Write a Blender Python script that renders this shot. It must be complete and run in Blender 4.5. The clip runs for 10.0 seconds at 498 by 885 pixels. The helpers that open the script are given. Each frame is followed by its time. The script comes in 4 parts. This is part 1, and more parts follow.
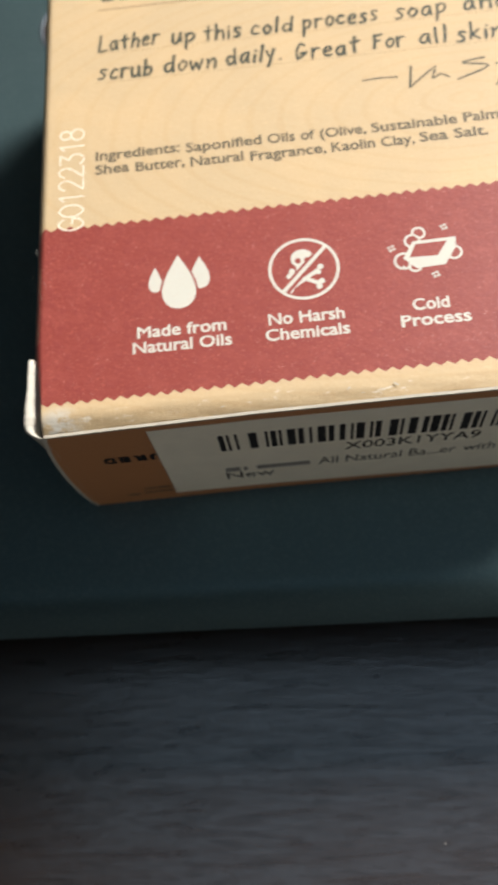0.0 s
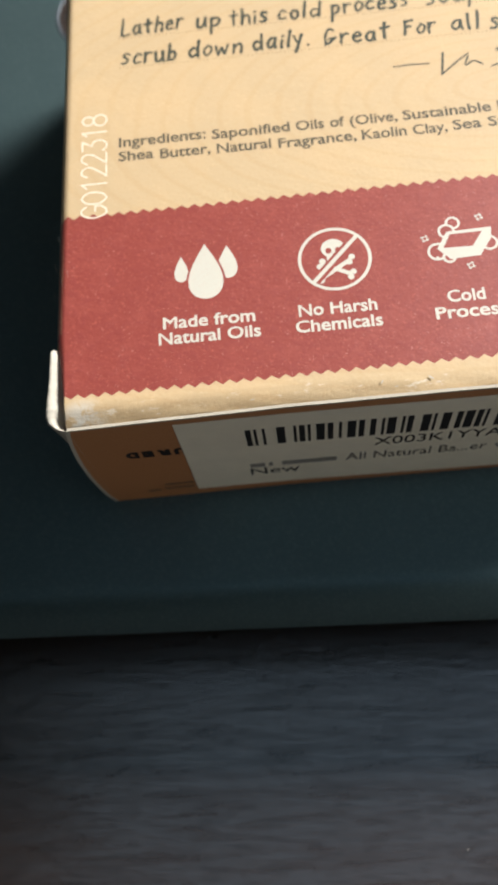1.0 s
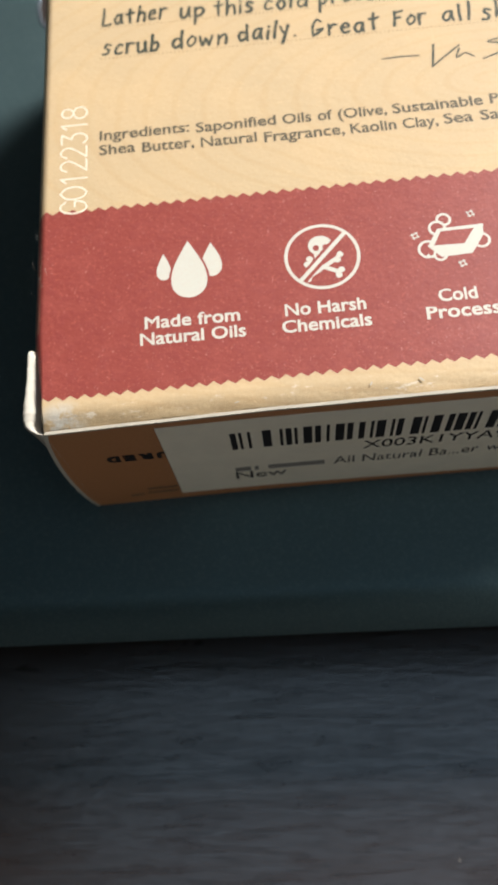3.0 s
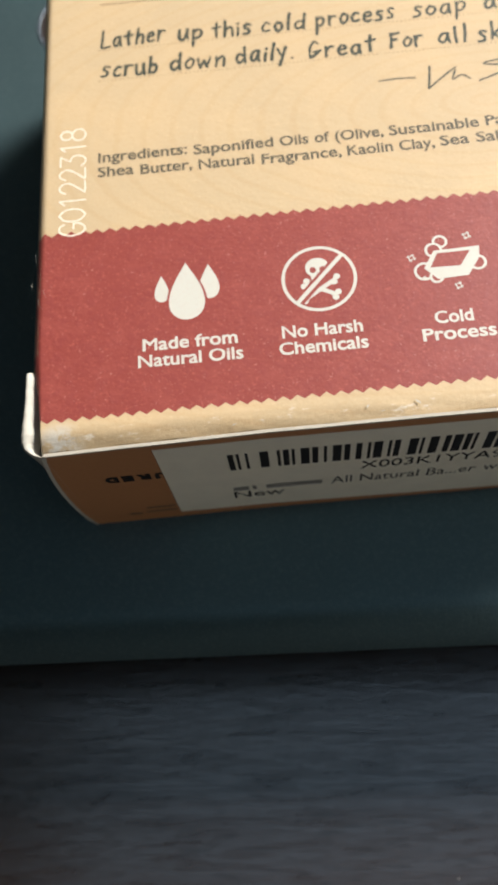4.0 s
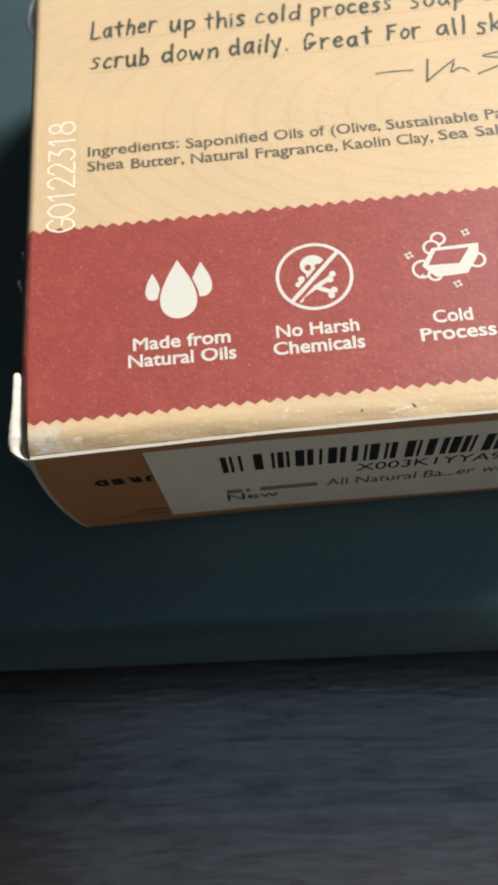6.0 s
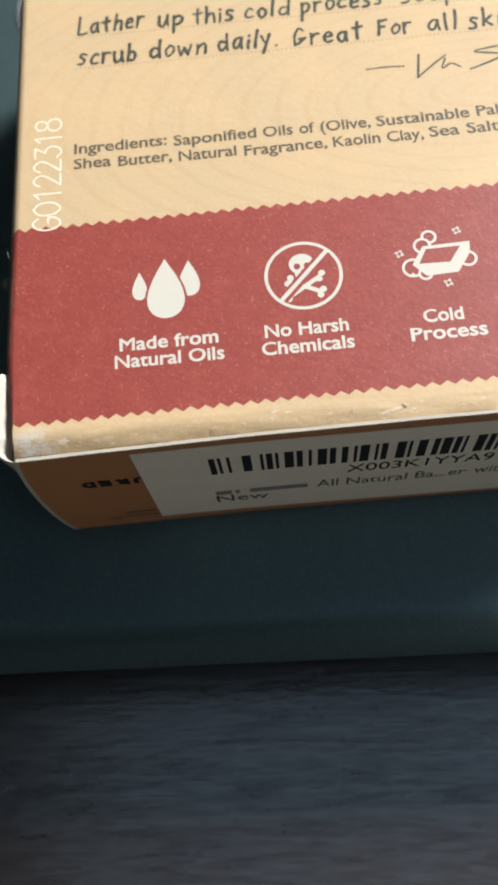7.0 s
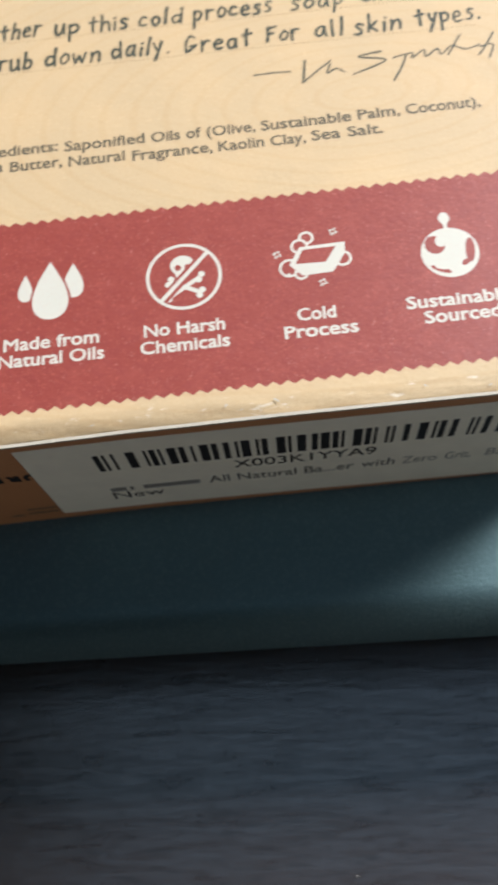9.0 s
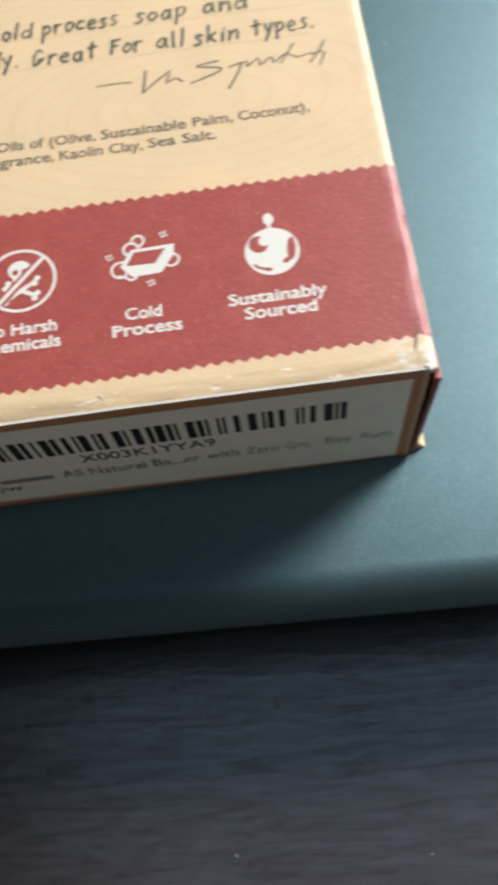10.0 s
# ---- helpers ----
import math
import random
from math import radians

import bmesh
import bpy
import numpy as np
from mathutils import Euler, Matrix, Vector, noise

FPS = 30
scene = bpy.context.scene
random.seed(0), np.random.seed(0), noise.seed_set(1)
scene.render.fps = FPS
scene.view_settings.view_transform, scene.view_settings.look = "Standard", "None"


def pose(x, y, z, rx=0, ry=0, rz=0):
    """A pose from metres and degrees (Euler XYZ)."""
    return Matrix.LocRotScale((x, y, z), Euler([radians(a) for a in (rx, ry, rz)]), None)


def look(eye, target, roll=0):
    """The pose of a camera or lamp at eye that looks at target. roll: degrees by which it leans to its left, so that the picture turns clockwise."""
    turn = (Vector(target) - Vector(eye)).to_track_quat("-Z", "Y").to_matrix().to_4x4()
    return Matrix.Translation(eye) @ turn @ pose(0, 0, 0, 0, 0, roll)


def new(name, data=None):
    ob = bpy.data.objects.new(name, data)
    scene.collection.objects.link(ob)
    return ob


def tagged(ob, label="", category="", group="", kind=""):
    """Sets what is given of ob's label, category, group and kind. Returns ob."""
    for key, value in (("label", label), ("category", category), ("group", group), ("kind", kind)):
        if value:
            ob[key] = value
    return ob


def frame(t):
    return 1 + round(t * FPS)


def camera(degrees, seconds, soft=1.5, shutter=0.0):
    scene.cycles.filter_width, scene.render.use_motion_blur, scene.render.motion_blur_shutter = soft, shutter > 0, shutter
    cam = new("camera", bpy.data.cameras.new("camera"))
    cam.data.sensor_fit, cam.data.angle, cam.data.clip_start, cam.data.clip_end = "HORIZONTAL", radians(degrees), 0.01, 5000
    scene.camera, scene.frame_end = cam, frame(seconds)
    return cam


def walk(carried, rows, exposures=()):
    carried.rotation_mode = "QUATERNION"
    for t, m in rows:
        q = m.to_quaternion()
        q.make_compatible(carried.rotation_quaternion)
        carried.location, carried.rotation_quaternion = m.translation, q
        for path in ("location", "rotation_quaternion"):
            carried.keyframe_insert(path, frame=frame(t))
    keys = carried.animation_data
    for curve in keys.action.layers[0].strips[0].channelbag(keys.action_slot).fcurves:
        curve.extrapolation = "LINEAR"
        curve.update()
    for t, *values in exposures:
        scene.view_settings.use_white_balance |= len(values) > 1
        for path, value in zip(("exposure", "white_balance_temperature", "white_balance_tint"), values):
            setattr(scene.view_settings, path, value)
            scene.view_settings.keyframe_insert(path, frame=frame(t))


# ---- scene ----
CM = 0.01
DESK_Z = 0.75
LID_Z = DESK_Z + 3.3 * CM          # top of the closed laptop, on which the box lies

# ---- camera: eye, target (cm, from the box's front corner on the lid), roll ----
cam = camera(31.76, 10.0, soft=3.4, shutter=0.6)
cam.data.dof.use_dof = True
cam.data.dof.focus_distance = 0.0995
cam.data.dof.aperture_fstop = 40.0
PATH = [
    (0, (3.063, -4.178, 12.225), (2.491, -0.428, 2.973), -13.38),
    (0.5, (2.676, -4.106, 12.044), (2.059, -0.345, 2.799), -13.78),
    (1, (2.667, -4.091, 11.950), (2.124, -0.351, 2.691), -12.61),
    (1.5, (2.777, -4.136, 11.863), (2.191, -0.373, 2.616), -13.18),
    (2, (2.604, -4.099, 11.713), (2.095, -0.346, 2.458), -12.14),
    (2.5, (2.647, -4.089, 11.724), (2.140, -0.320, 2.475), -12.20),
    (2.7, (2.665, -4.010, 11.644), (2.202, -0.305, 2.368), -11.62),
    (3.8, (2.807, -3.787, 11.743), (2.411, -0.047, 2.477), -10.64),
    (4, (2.777, -3.750, 11.761), (2.337, 0.019, 2.509), -11.23),
    (4.5, (2.665, -3.650, 11.639), (2.269, 0.108, 2.381), -10.48),
    (5, (2.779, -3.649, 11.390), (2.375, 0.143, 2.146), -10.59),
    (5.5, (2.723, -3.498, 11.464), (2.274, 0.247, 2.202), -11.45),
    (6, (2.781, -3.587, 11.537), (2.404, 0.139, 2.265), -10.38),
    (6.2, (2.820, -3.561, 11.516), (2.479, 0.114, 2.223), -10.09),
    (7.3, (2.900, -3.481, 11.421), (2.522, 0.213, 2.136), -10.51),
    (7.5, (2.912, -3.476, 11.404), (2.514, 0.242, 2.130), -10.69),
    (8, (2.949, -3.480, 11.255), (2.563, 0.249, 1.984), -10.53),
    (8.5, (3.576, -3.656, 11.299), (3.148, 0.078, 2.033), -11.26),
    (9, (4.207, -3.754, 11.585), (3.902, -0.055, 2.299), -10.16),
    (9.5, (4.979, -3.890, 11.657), (4.732, -0.197, 2.367), -10.02),
    (10, (6.107, -4.241, 11.864), (5.888, -0.512, 2.588), -10.46),
]


def spot(p):
    return (p[0] * CM, p[1] * CM, LID_Z + p[2] * CM)


walk(cam, [(t, look(spot(eye), spot(target), roll)) for t, eye, target, roll in PATH],
     exposures=[(0.0, 0.1, 6500, 10), (2.5, 0.1, 6450, 10), (5.0, 0.05, 6380, 10), (8.0, 0.05, 6150, 10), (10.0, 0.05, 5950, 10)])

# ---- world and light ----
world = bpy.data.worlds.new("sky")
scene.world = world
world.use_nodes = True
wn = world.node_tree.nodes
sky = wn.new("ShaderNodeTexSky")
sky.sky_type, sky.sun_disc = "NISHITA", False
sky.sun_elevation, sky.sun_rotation = radians(30), radians(60)
world.node_tree.links.new(sky.outputs[0], wn["Background"].inputs[0])
wn["Background"].inputs[1].default_value = 0.1


def area(name, at, target, sx, sy, power, colour):
    lamp = bpy.data.lights.new(name, "AREA")
    lamp.shape, lamp.size, lamp.size_y, lamp.energy, lamp.color = "RECTANGLE", sx, sy, power, colour
    ob = new(name, lamp)
    ob.matrix_world = look(at, target)
    return ob


FILL_Y, FILL_Z, FILL_W, FILL_H, WALL_E = -1.55, 1.35, 1.10, 1.00, 2.30
LAMP = (1.86, 1.36, 2.44)
# unseen fill lamp at the front right, added to brighten the carton's front
area("front_fill", (WALL_E - 0.02, FILL_Y, FILL_Z), (0, FILL_Y + 1.2, FILL_Z - 0.5), FILL_W, FILL_H, 9.0, (1.0, 1.0, 0.94))
# unseen overhead lamp, added for the cool sheen on desk and lid
OVER_X, OVER_Y, OVER_W, OVER_H = 0.66, -0.22, 2.4, 0.95
area("overhead_fill", (OVER_X, OVER_Y, 2.51), (OVER_X, OVER_Y + 1e-4, 0), OVER_W, OVER_H, 1.40, (0.81, 0.98, 0.92))
area("ceiling_lamp_light", (LAMP[0], LAMP[1], LAMP[2] - 0.05), (LAMP[0], LAMP[1], 0), 0.95, 0.95, 328.0, (1.0, 0.98, 0.95))


# ---- materials ----
class Nodes:
    """A small builder for node materials."""

    def __init__(self, name, colour, rough=0.6, metal=0.0, spec=0.5):
        self.mat = bpy.data.materials.new(name)
        self.mat.use_nodes = True
        self.tree = self.mat.node_tree
        self.bsdf = self.tree.nodes["Principled BSDF"]
        self.bsdf.inputs["Base Color"].default_value = (*colour, 1)
        self.bsdf.inputs["Roughness"].default_value = rough
        self.bsdf.inputs["Metallic"].default_value = metal
        self.bsdf.inputs["Specular IOR Level"].default_value = spec
        self.coord = self.tree.nodes.new("ShaderNodeTexCoord").outputs["Object"]
        self.colour = None

    def link(self, a, b):
        self.tree.links.new(a, b)

    def node(self, kind, **values):
        n = self.tree.nodes.new(kind)
        for key, value in values.items():
            n.inputs[key].default_value = value
        return n

    def scaled(self, sx, sy, sz, turn=0.0):
        m = self.node("ShaderNodeMapping")
        m.inputs["Scale"].default_value = (sx, sy, sz)
        m.inputs["Rotation"].default_value = (0, 0, turn)
        self.link(self.coord, m.inputs["Vector"])
        return m.outputs[0]

    def noise(self, scale=(1, 1, 1), size=1.0, detail=4.0, rough=0.55, warp=0.0, turn=0.0):
        n = self.node("ShaderNodeTexNoise", Scale=size, Detail=detail, Roughness=rough, Distortion=warp)
        self.link(self.scaled(*scale, turn), n.inputs["Vector"])
        return n.outputs["Fac"]

    def ramp(self, fac, a, b):
        r = self.node("ShaderNodeMapRange")
        r.interpolation_type = "SMOOTHSTEP"
        r.inputs["From Min"].default_value, r.inputs["From Max"].default_value = a, b
        self.link(fac, r.inputs["Value"])
        return r.outputs[0]

    def maths(self, op, a, b):
        m = self.node("ShaderNodeMath")
        m.operation = op
        for slot, value in ((0, a), (1, b)):
            if isinstance(value, (int, float)):
                m.inputs[slot].default_value = value
            else:
                self.link(value, m.inputs[slot])
        return m.outputs[0]

    def axis(self, name):
        s = self.node("ShaderNodeSeparateXYZ")
        self.link(self.coord, s.inputs[0])
        return s.outputs[name]

    def near(self, x, y, z, radius):
        """1 within the radius of a place, falling off to 0 at its double."""
        d = self.node("ShaderNodeVectorMath")
        d.operation = "DISTANCE"
        self.link(self.coord, d.inputs[0])
        d.inputs[1].default_value = (x, y, z)
        return self.ramp(d.outputs["Value"], radius * 2, radius * 0.5)

    def blend(self, fac, colour, mode="MIX"):
        """Lays a colour over what there is so far."""
        m = self.node("ShaderNodeMix")
        m.data_type, m.blend_type = "RGBA", mode
        if isinstance(fac, (int, float)):
            m.inputs[0].default_value = fac
        else:
            self.link(fac, m.inputs[0])
        if self.colour is None:
            m.inputs[6].default_value = self.bsdf.inputs["Base Color"].default_value
        else:
            self.link(self.colour, m.inputs[6])
        m.inputs[7].default_value = (*colour, 1)
        self.colour = m.outputs[2]
        self.link(self.colour, self.bsdf.inputs["Base Color"])
        return self

    def bump(self, height, strength, depth):
        b = self.node("ShaderNodeBump", Strength=strength, Distance=depth)
        self.link(height, b.inputs["Height"])
        if self.bsdf.inputs["Normal"].is_linked:
            self.link(self.bsdf.inputs["Normal"].links[0].from_socket, b.inputs["Normal"])
        self.link(b.outputs[0], self.bsdf.inputs["Normal"])
        return self

    def gloss(self, fac, low, high):
        r = self.node("ShaderNodeMapRange")
        r.inputs["To Min"].default_value, r.inputs["To Max"].default_value = low, high
        self.link(fac, r.inputs["Value"])
        self.link(r.outputs[0], self.bsdf.inputs["Roughness"])
        return self


KRAFT, RED, CREAM = (0.52, 0.385, 0.226), (0.252, 0.048, 0.036), (0.55, 0.53, 0.455)


def kraft_material(name, top=False):
    n = Nodes(name, KRAFT, 0.58, spec=0.34)
    # faint growth rings of a printed wood pattern
    w = n.node("ShaderNodeTexWave", Scale=1.0, Distortion=2.5, Detail=3.0)
    w.inputs["Detail Scale"].default_value = 0.6
    w.wave_type, w.rings_direction = "RINGS", "Z"
    m = n.node("ShaderNodeMapping")
    m.inputs["Location"].default_value, m.inputs["Scale"].default_value = (-4.6, -7.5, 0), (80, 170, 0)
    n.link(n.coord, m.inputs["Vector"])
    n.link(m.outputs[0], w.inputs["Vector"])
    n.blend(n.maths("MULTIPLY", n.ramp(w.outputs["Fac"], 0.76, 1.0), 0.12), (0.44, 0.25, 0.09))
    n.blend(n.maths("MULTIPLY", n.ramp(n.noise((1, 1, 1), 90, 3), 0.35, 0.75), 0.22), (0.70, 0.47, 0.24))
    n.blend(n.maths("MULTIPLY", n.ramp(n.noise((1, 1, 1), 2600, 2), 0.45, 0.75), 0.16), (0.48, 0.28, 0.11))
    n.blend(n.maths("MULTIPLY", n.ramp(n.noise((1500, 2600, 2600), 1.0, 3), 0.58, 0.75), 0.2), (0.74, 0.56, 0.33))
    if top:
        # worn white corners and chipped print along the front fold
        rub = n.noise((1, 1, 1), 420, 5, 0.65)
        for x, r in ((0.0020, 0.0018), (0.0790, 0.0028)):
            n.blend(n.maths("MULTIPLY", n.near(x, 0.0006, 0.0274, r), n.ramp(rub, 0.44, 0.58)), (0.60, 0.56, 0.48))
        fold = n.maths("MULTIPLY", n.ramp(n.axis("Y"), 0.0036, 0.0022), n.ramp(n.noise((330, 900, 500), 1.0, 5, 0.7), 0.585, 0.69))
        n.blend(n.maths("MULTIPLY", fold, 0.65), (0.80, 0.74, 0.62))
        # brown mottling that grows towards the front edge
        mottle = n.maths("MULTIPLY", n.ramp(n.axis("Y"), 0.0030, 0.0012), n.ramp(n.noise((150, 700, 500), 1.0, 5, 0.7), 0.45, 0.72))
        n.blend(n.maths("MULTIPLY", mottle, 0.30), (0.36, 0.21, 0.08))
        # paler right fold: rubbed print, with the fold's highlight put into the colour
        side = n.maths("MULTIPLY", n.ramp(n.axis("X"), 0.0795, 0.0808), n.ramp(n.noise((600, 200, 600), 1.0, 4), 0.36, 0.55))
        n.blend(n.maths("MULTIPLY", side, 0.3), (0.68, 0.56, 0.40))
    n.bump(n.noise((1, 1, 1), 1500, 3), 0.22, 0.00012)
    n.bump(n.noise((1, 1, 1), 260, 3), 0.2, 0.0003)
    if top:
        n.bump(n.maths("MULTIPLY", n.ramp(n.axis("Y"), 0.0032, 0.0016), n.noise((700, 900, 800), 1.0, 6, 0.7)), 0.20, 0.0005)
    return n.mat


def red_material():
    n = Nodes("red_print", RED, 0.50, spec=0.42)
    n.blend(n.maths("MULTIPLY", n.ramp(n.noise((1, 1, 1), 330, 4), 0.42, 0.72), 0.35), (0.34, 0.080, 0.060))
    n.blend(n.maths("MULTIPLY", n.ramp(n.noise((1, 1, 1), 2300, 3, 0.6), 0.54, 0.74), 0.5), (0.46, 0.125, 0.088))
    n.blend(n.maths("MULTIPLY", n.ramp(n.noise((2600, 900, 900), 1.0, 3, 0.6, 0.6, 0.5), 0.66, 0.76), 0.5), (0.60, 0.26, 0.21))
    n.blend(n.maths("MULTIPLY", n.ramp(n.noise((1, 1, 1), 800, 4, 0.6), 0.45, 0.65), 0.4), (0.22, 0.040, 0.036))
    n.blend(n.maths("MULTIPLY", n.ramp(n.noise((1, 1, 1), 3300, 2, 0.5), 0.66, 0.74), 0.35), (0.62, 0.33, 0.26))
    # pinkish right fold: wear plus a highlight painted into the red
    side = n.maths("MULTIPLY", n.ramp(n.axis("X"), 0.0792, 0.0806), n.ramp(n.noise((600, 160, 600), 1.0, 4), 0.38, 0.62))
    n.blend(n.maths("MULTIPLY", side, 0.35), (0.55, 0.30, 0.26))
    n.bump(n.noise((1, 1, 1), 1600, 3), 0.22, 0.00014)
    n.bump(n.noise((1, 1, 1), 800, 4, 0.6), 0.06, 0.0002)
    n.bump(n.noise((1, 1, 1), 200, 3), 0.10, 0.0003)
    return n.mat


def ink(name, colour, rough=0.55, worn=None):
    n = Nodes(name, colour, rough, spec=0.4)
    n.blend(n.maths("MULTIPLY", n.ramp(n.noise((1, 1, 1), 3000, 3), 0.42, 0.72), 0.3), worn or tuple(c * 0.8 for c in colour))
    return n.mat


def lid_material():
    n = Nodes("textured_blue_grey_shell", (0.086, 0.137, 0.142), 0.46, metal=0.70, spec=0.4)
    n.blend(n.maths("MULTIPLY", n.ramp(n.noise((1, 1, 1), 60, 4), 0.35, 0.7), 0.3), (0.080, 0.122, 0.127))
    n.blend(n.maths("MULTIPLY", n.ramp(n.noise((1, 1, 1), 2200, 3, 0.7), 0.45, 0.70), 0.6), (0.125, 0.180, 0.189))
    n.blend(n.ramp(n.noise((1, 1, 1), 900, 2, 0.4), 0.80, 0.84), (0.32, 0.34, 0.36))
    n.bump(n.noise((1, 1, 1), 2700, 3, 0.65), 0.38, 0.00016)
    n.gloss(n.noise((1, 1, 1), 200, 3), 0.43, 0.51)
    return n.mat


def desk_material():
    n = Nodes("dark_wood_veneer", (0.019, 0.0090, 0.0046), 0.5, spec=0.7)
    # blue of the light reflected by the varnish is put into this tint
    n.bsdf.inputs["Specular Tint"].default_value = (0.85, 0.92, 0.95, 1)
    n.bsdf.inputs["Coat Roughness"].default_value = 0.20
    n.bsdf.inputs["Coat IOR"].default_value = 2.4
    grain = n.noise((64, 560, 560), 1.0, 6, 0.68, 0.6)
    pores = n.noise((190, 2300, 2300), 1.0, 4, 0.6, 0.3)
    n.blend(n.maths("MULTIPLY", n.ramp(grain, 0.42, 0.68), 0.7), (0.017, 0.0095, 0.0065))
    n.blend(n.maths("MULTIPLY", n.ramp(pores, 0.52, 0.70), 0.6), (0.0035, 0.0028, 0.0024))
    n.blend(n.maths("MULTIPLY", n.ramp(n.noise((40, 300, 300), 1.0, 4), 0.58, 0.72), 0.5), (0.020, 0.0115, 0.008))
    n.bump(n.noise((90, 600, 600), 1.0, 5, 0.62, 0.5), 0.080, 0.0006)
    n.bump(pores, 0.22, 0.0003)
    n.gloss(grain, 0.22, 0.36)
    n.link(n.maths("ADD", 0.37, n.maths("MULTIPLY", 0.45, n.maths("MULTIPLY", n.ramp(grain, 0.32, 0.60), n.ramp(pores, 0.72, 0.46)))), n.bsdf.inputs["Coat Weight"])
    n.link(n.bsdf.inputs["Normal"].links[0].from_socket, n.bsdf.inputs["Coat Normal"])
    return n.mat


def plain(name, colour, rough=0.6, metal=0.0, size=40.0):
    n = Nodes(name, colour, rough, metal)
    n.blend(n.maths("MULTIPLY", n.ramp(n.noise((1, 1, 1), size, 5), 0.35, 0.7), 0.25), tuple(c * 0.8 for c in colour))
    n.bump(n.noise((1, 1, 1), size * 8, 3), 0.1, 0.0004)
    return n.mat


# front flap: one darker, more orange tone than the other kraft panels
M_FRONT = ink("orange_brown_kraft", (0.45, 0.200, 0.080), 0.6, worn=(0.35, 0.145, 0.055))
M_KRAFT, M_TOP, M_RED = kraft_material("kraft_print"), kraft_material("kraft_print_worn", True), red_material()
M_CREAM = ink("cream_print", CREAM, worn=(0.55, 0.46, 0.385))
M_INK = ink("dark_grey_print", (0.095, 0.080, 0.052), worn=(0.17, 0.125, 0.075))
M_PEN = ink("dark_green_black_ink", (0.042, 0.050, 0.037), 0.5, worn=(0.14, 0.12, 0.08))
M_RULE = ink("pale_brown_print", (0.30, 0.20, 0.10))
M_FOIL = ink("pale_stamped_code", (0.74, 0.67, 0.53), 0.45)
M_BLACK = ink("black_thermal_print", (0.016, 0.014, 0.014), 0.5)
M_PALE = ink("grey_thermal_print", (0.11, 0.10, 0.09), 0.5, worn=(0.30, 0.28, 0.25))
M_FAINT = ink("faint_thermal_print", (0.26, 0.24, 0.21), 0.5, worn=(0.42, 0.39, 0.34))
M_PAPER = plain("white_label_paper", (0.86, 0.785, 0.625), 0.55, size=300)
M_BOARD = plain("white_paperboard_edge", (0.46, 0.41, 0.33), 0.8, size=500)
M_TORN = plain("torn_white_board", (0.50, 0.46, 0.385), 0.85, size=600)
M_LID, M_DESK = lid_material(), desk_material()
# brown tint put in to warm the laptop base's reflection in the desk
M_BASE = plain("brown_black_plastic", (0.024, 0.016, 0.012), 0.5, size=200)
M_CHROME = plain("dull_chrome", (0.26, 0.28, 0.30), 0.3, 1.0, size=200)
M_RIM = plain("dull_blue_grey_rim", (0.10, 0.12, 0.14), 0.5, 0.6, size=200)
# unseen walls and ceiling, kept dark so that little light bounces back
M_WALL = plain("grey_wall_paint", (0.085, 0.085, 0.085), 0.8, size=3)
M_CEIL = plain("grey_ceiling_paint", (0.10, 0.10, 0.105), 0.85, size=3)
M_FLOOR = plain("brown_floorboards", (0.16, 0.10, 0.06), 0.5, size=4)
M_FRAME = plain("white_window_frame", (0.75, 0.75, 0.73), 0.4, size=20)


# ---- mesh helpers ----
def mesh_of(name, bm, *materials, smooth=False):
    me = bpy.data.meshes.new(name)
    bm.normal_update()
    bm.to_mesh(me)
    bm.free()
    for m in materials:
        me.materials.append(m)
    if smooth:
        for p in me.polygons:
            p.use_smooth = True
    return me


def part(name, bm, material, parent, label="", smooth=False):
    ob = new(name, mesh_of(name, bm, *(material if isinstance(material, tuple) else (material,)), smooth=smooth))
    ob.parent = parent
    return tagged(ob, label)


def structure(name, bm, material, label, category, smooth=False):
    return tagged(new(name, mesh_of(name, bm, material, smooth=smooth)), label, category, kind="structure")


def empty(name, at, label, category, turn=0.0):
    ob = new(name)
    ob.empty_display_size = 0.01
    ob.matrix_world = pose(*at, 0, 0, turn)
    return tagged(ob, label, category)


def block(bm, x0, x1, y0, y1, z0, z1, bevel=0.0, segments=2):
    made = bmesh.ops.create_cube(bm, size=1.0)["verts"]
    for v in made:
        v.co = Vector(((x0 + x1) / 2 + v.co.x * (x1 - x0), (y0 + y1) / 2 + v.co.y * (y1 - y0), (z0 + z1) / 2 + v.co.z * (z1 - z0)))
    if bevel:
        edges = {e for v in made for e in v.link_edges}
        bmesh.ops.bevel(bm, geom=list(edges), offset=bevel, segments=segments, affect="EDGES", profile=0.5)
    return bm


def sheet(bm, us, vs, at, flip=False):
    """A grid of faces over us and vs, its places given by at(u, v)."""
    rows = [[bm.verts.new(at(u, v)) for v in vs] for u in us]
    for a, b in zip(rows, rows[1:]):
        for n in range(len(vs) - 1):
            f = (a[n], b[n], b[n + 1], a[n + 1])
            bm.faces.new(f[::-1] if flip else f)
    return bm


def span(a, b, n):
    return [a + (b - a) * k / n for k in range(n + 1)]


class Layers:
    """Each print laid down sits a hair above the one before it."""

    def __init__(self):
        self.lift = 0.0018

    def __call__(self, u, v):
        return on_top(self.lift)(u, v)


STACK = Layers()


def shape(bm, pts, at, material=0):
    """A flat outline laid down by at(u, v), filled."""
    f = bm.faces.new([bm.verts.new(at(u, v)) for u, v in pts])
    f.material_index = material
    if at is STACK:
        STACK.lift += 0.00012
    return bmesh.ops.triangulate(bm, faces=[f])


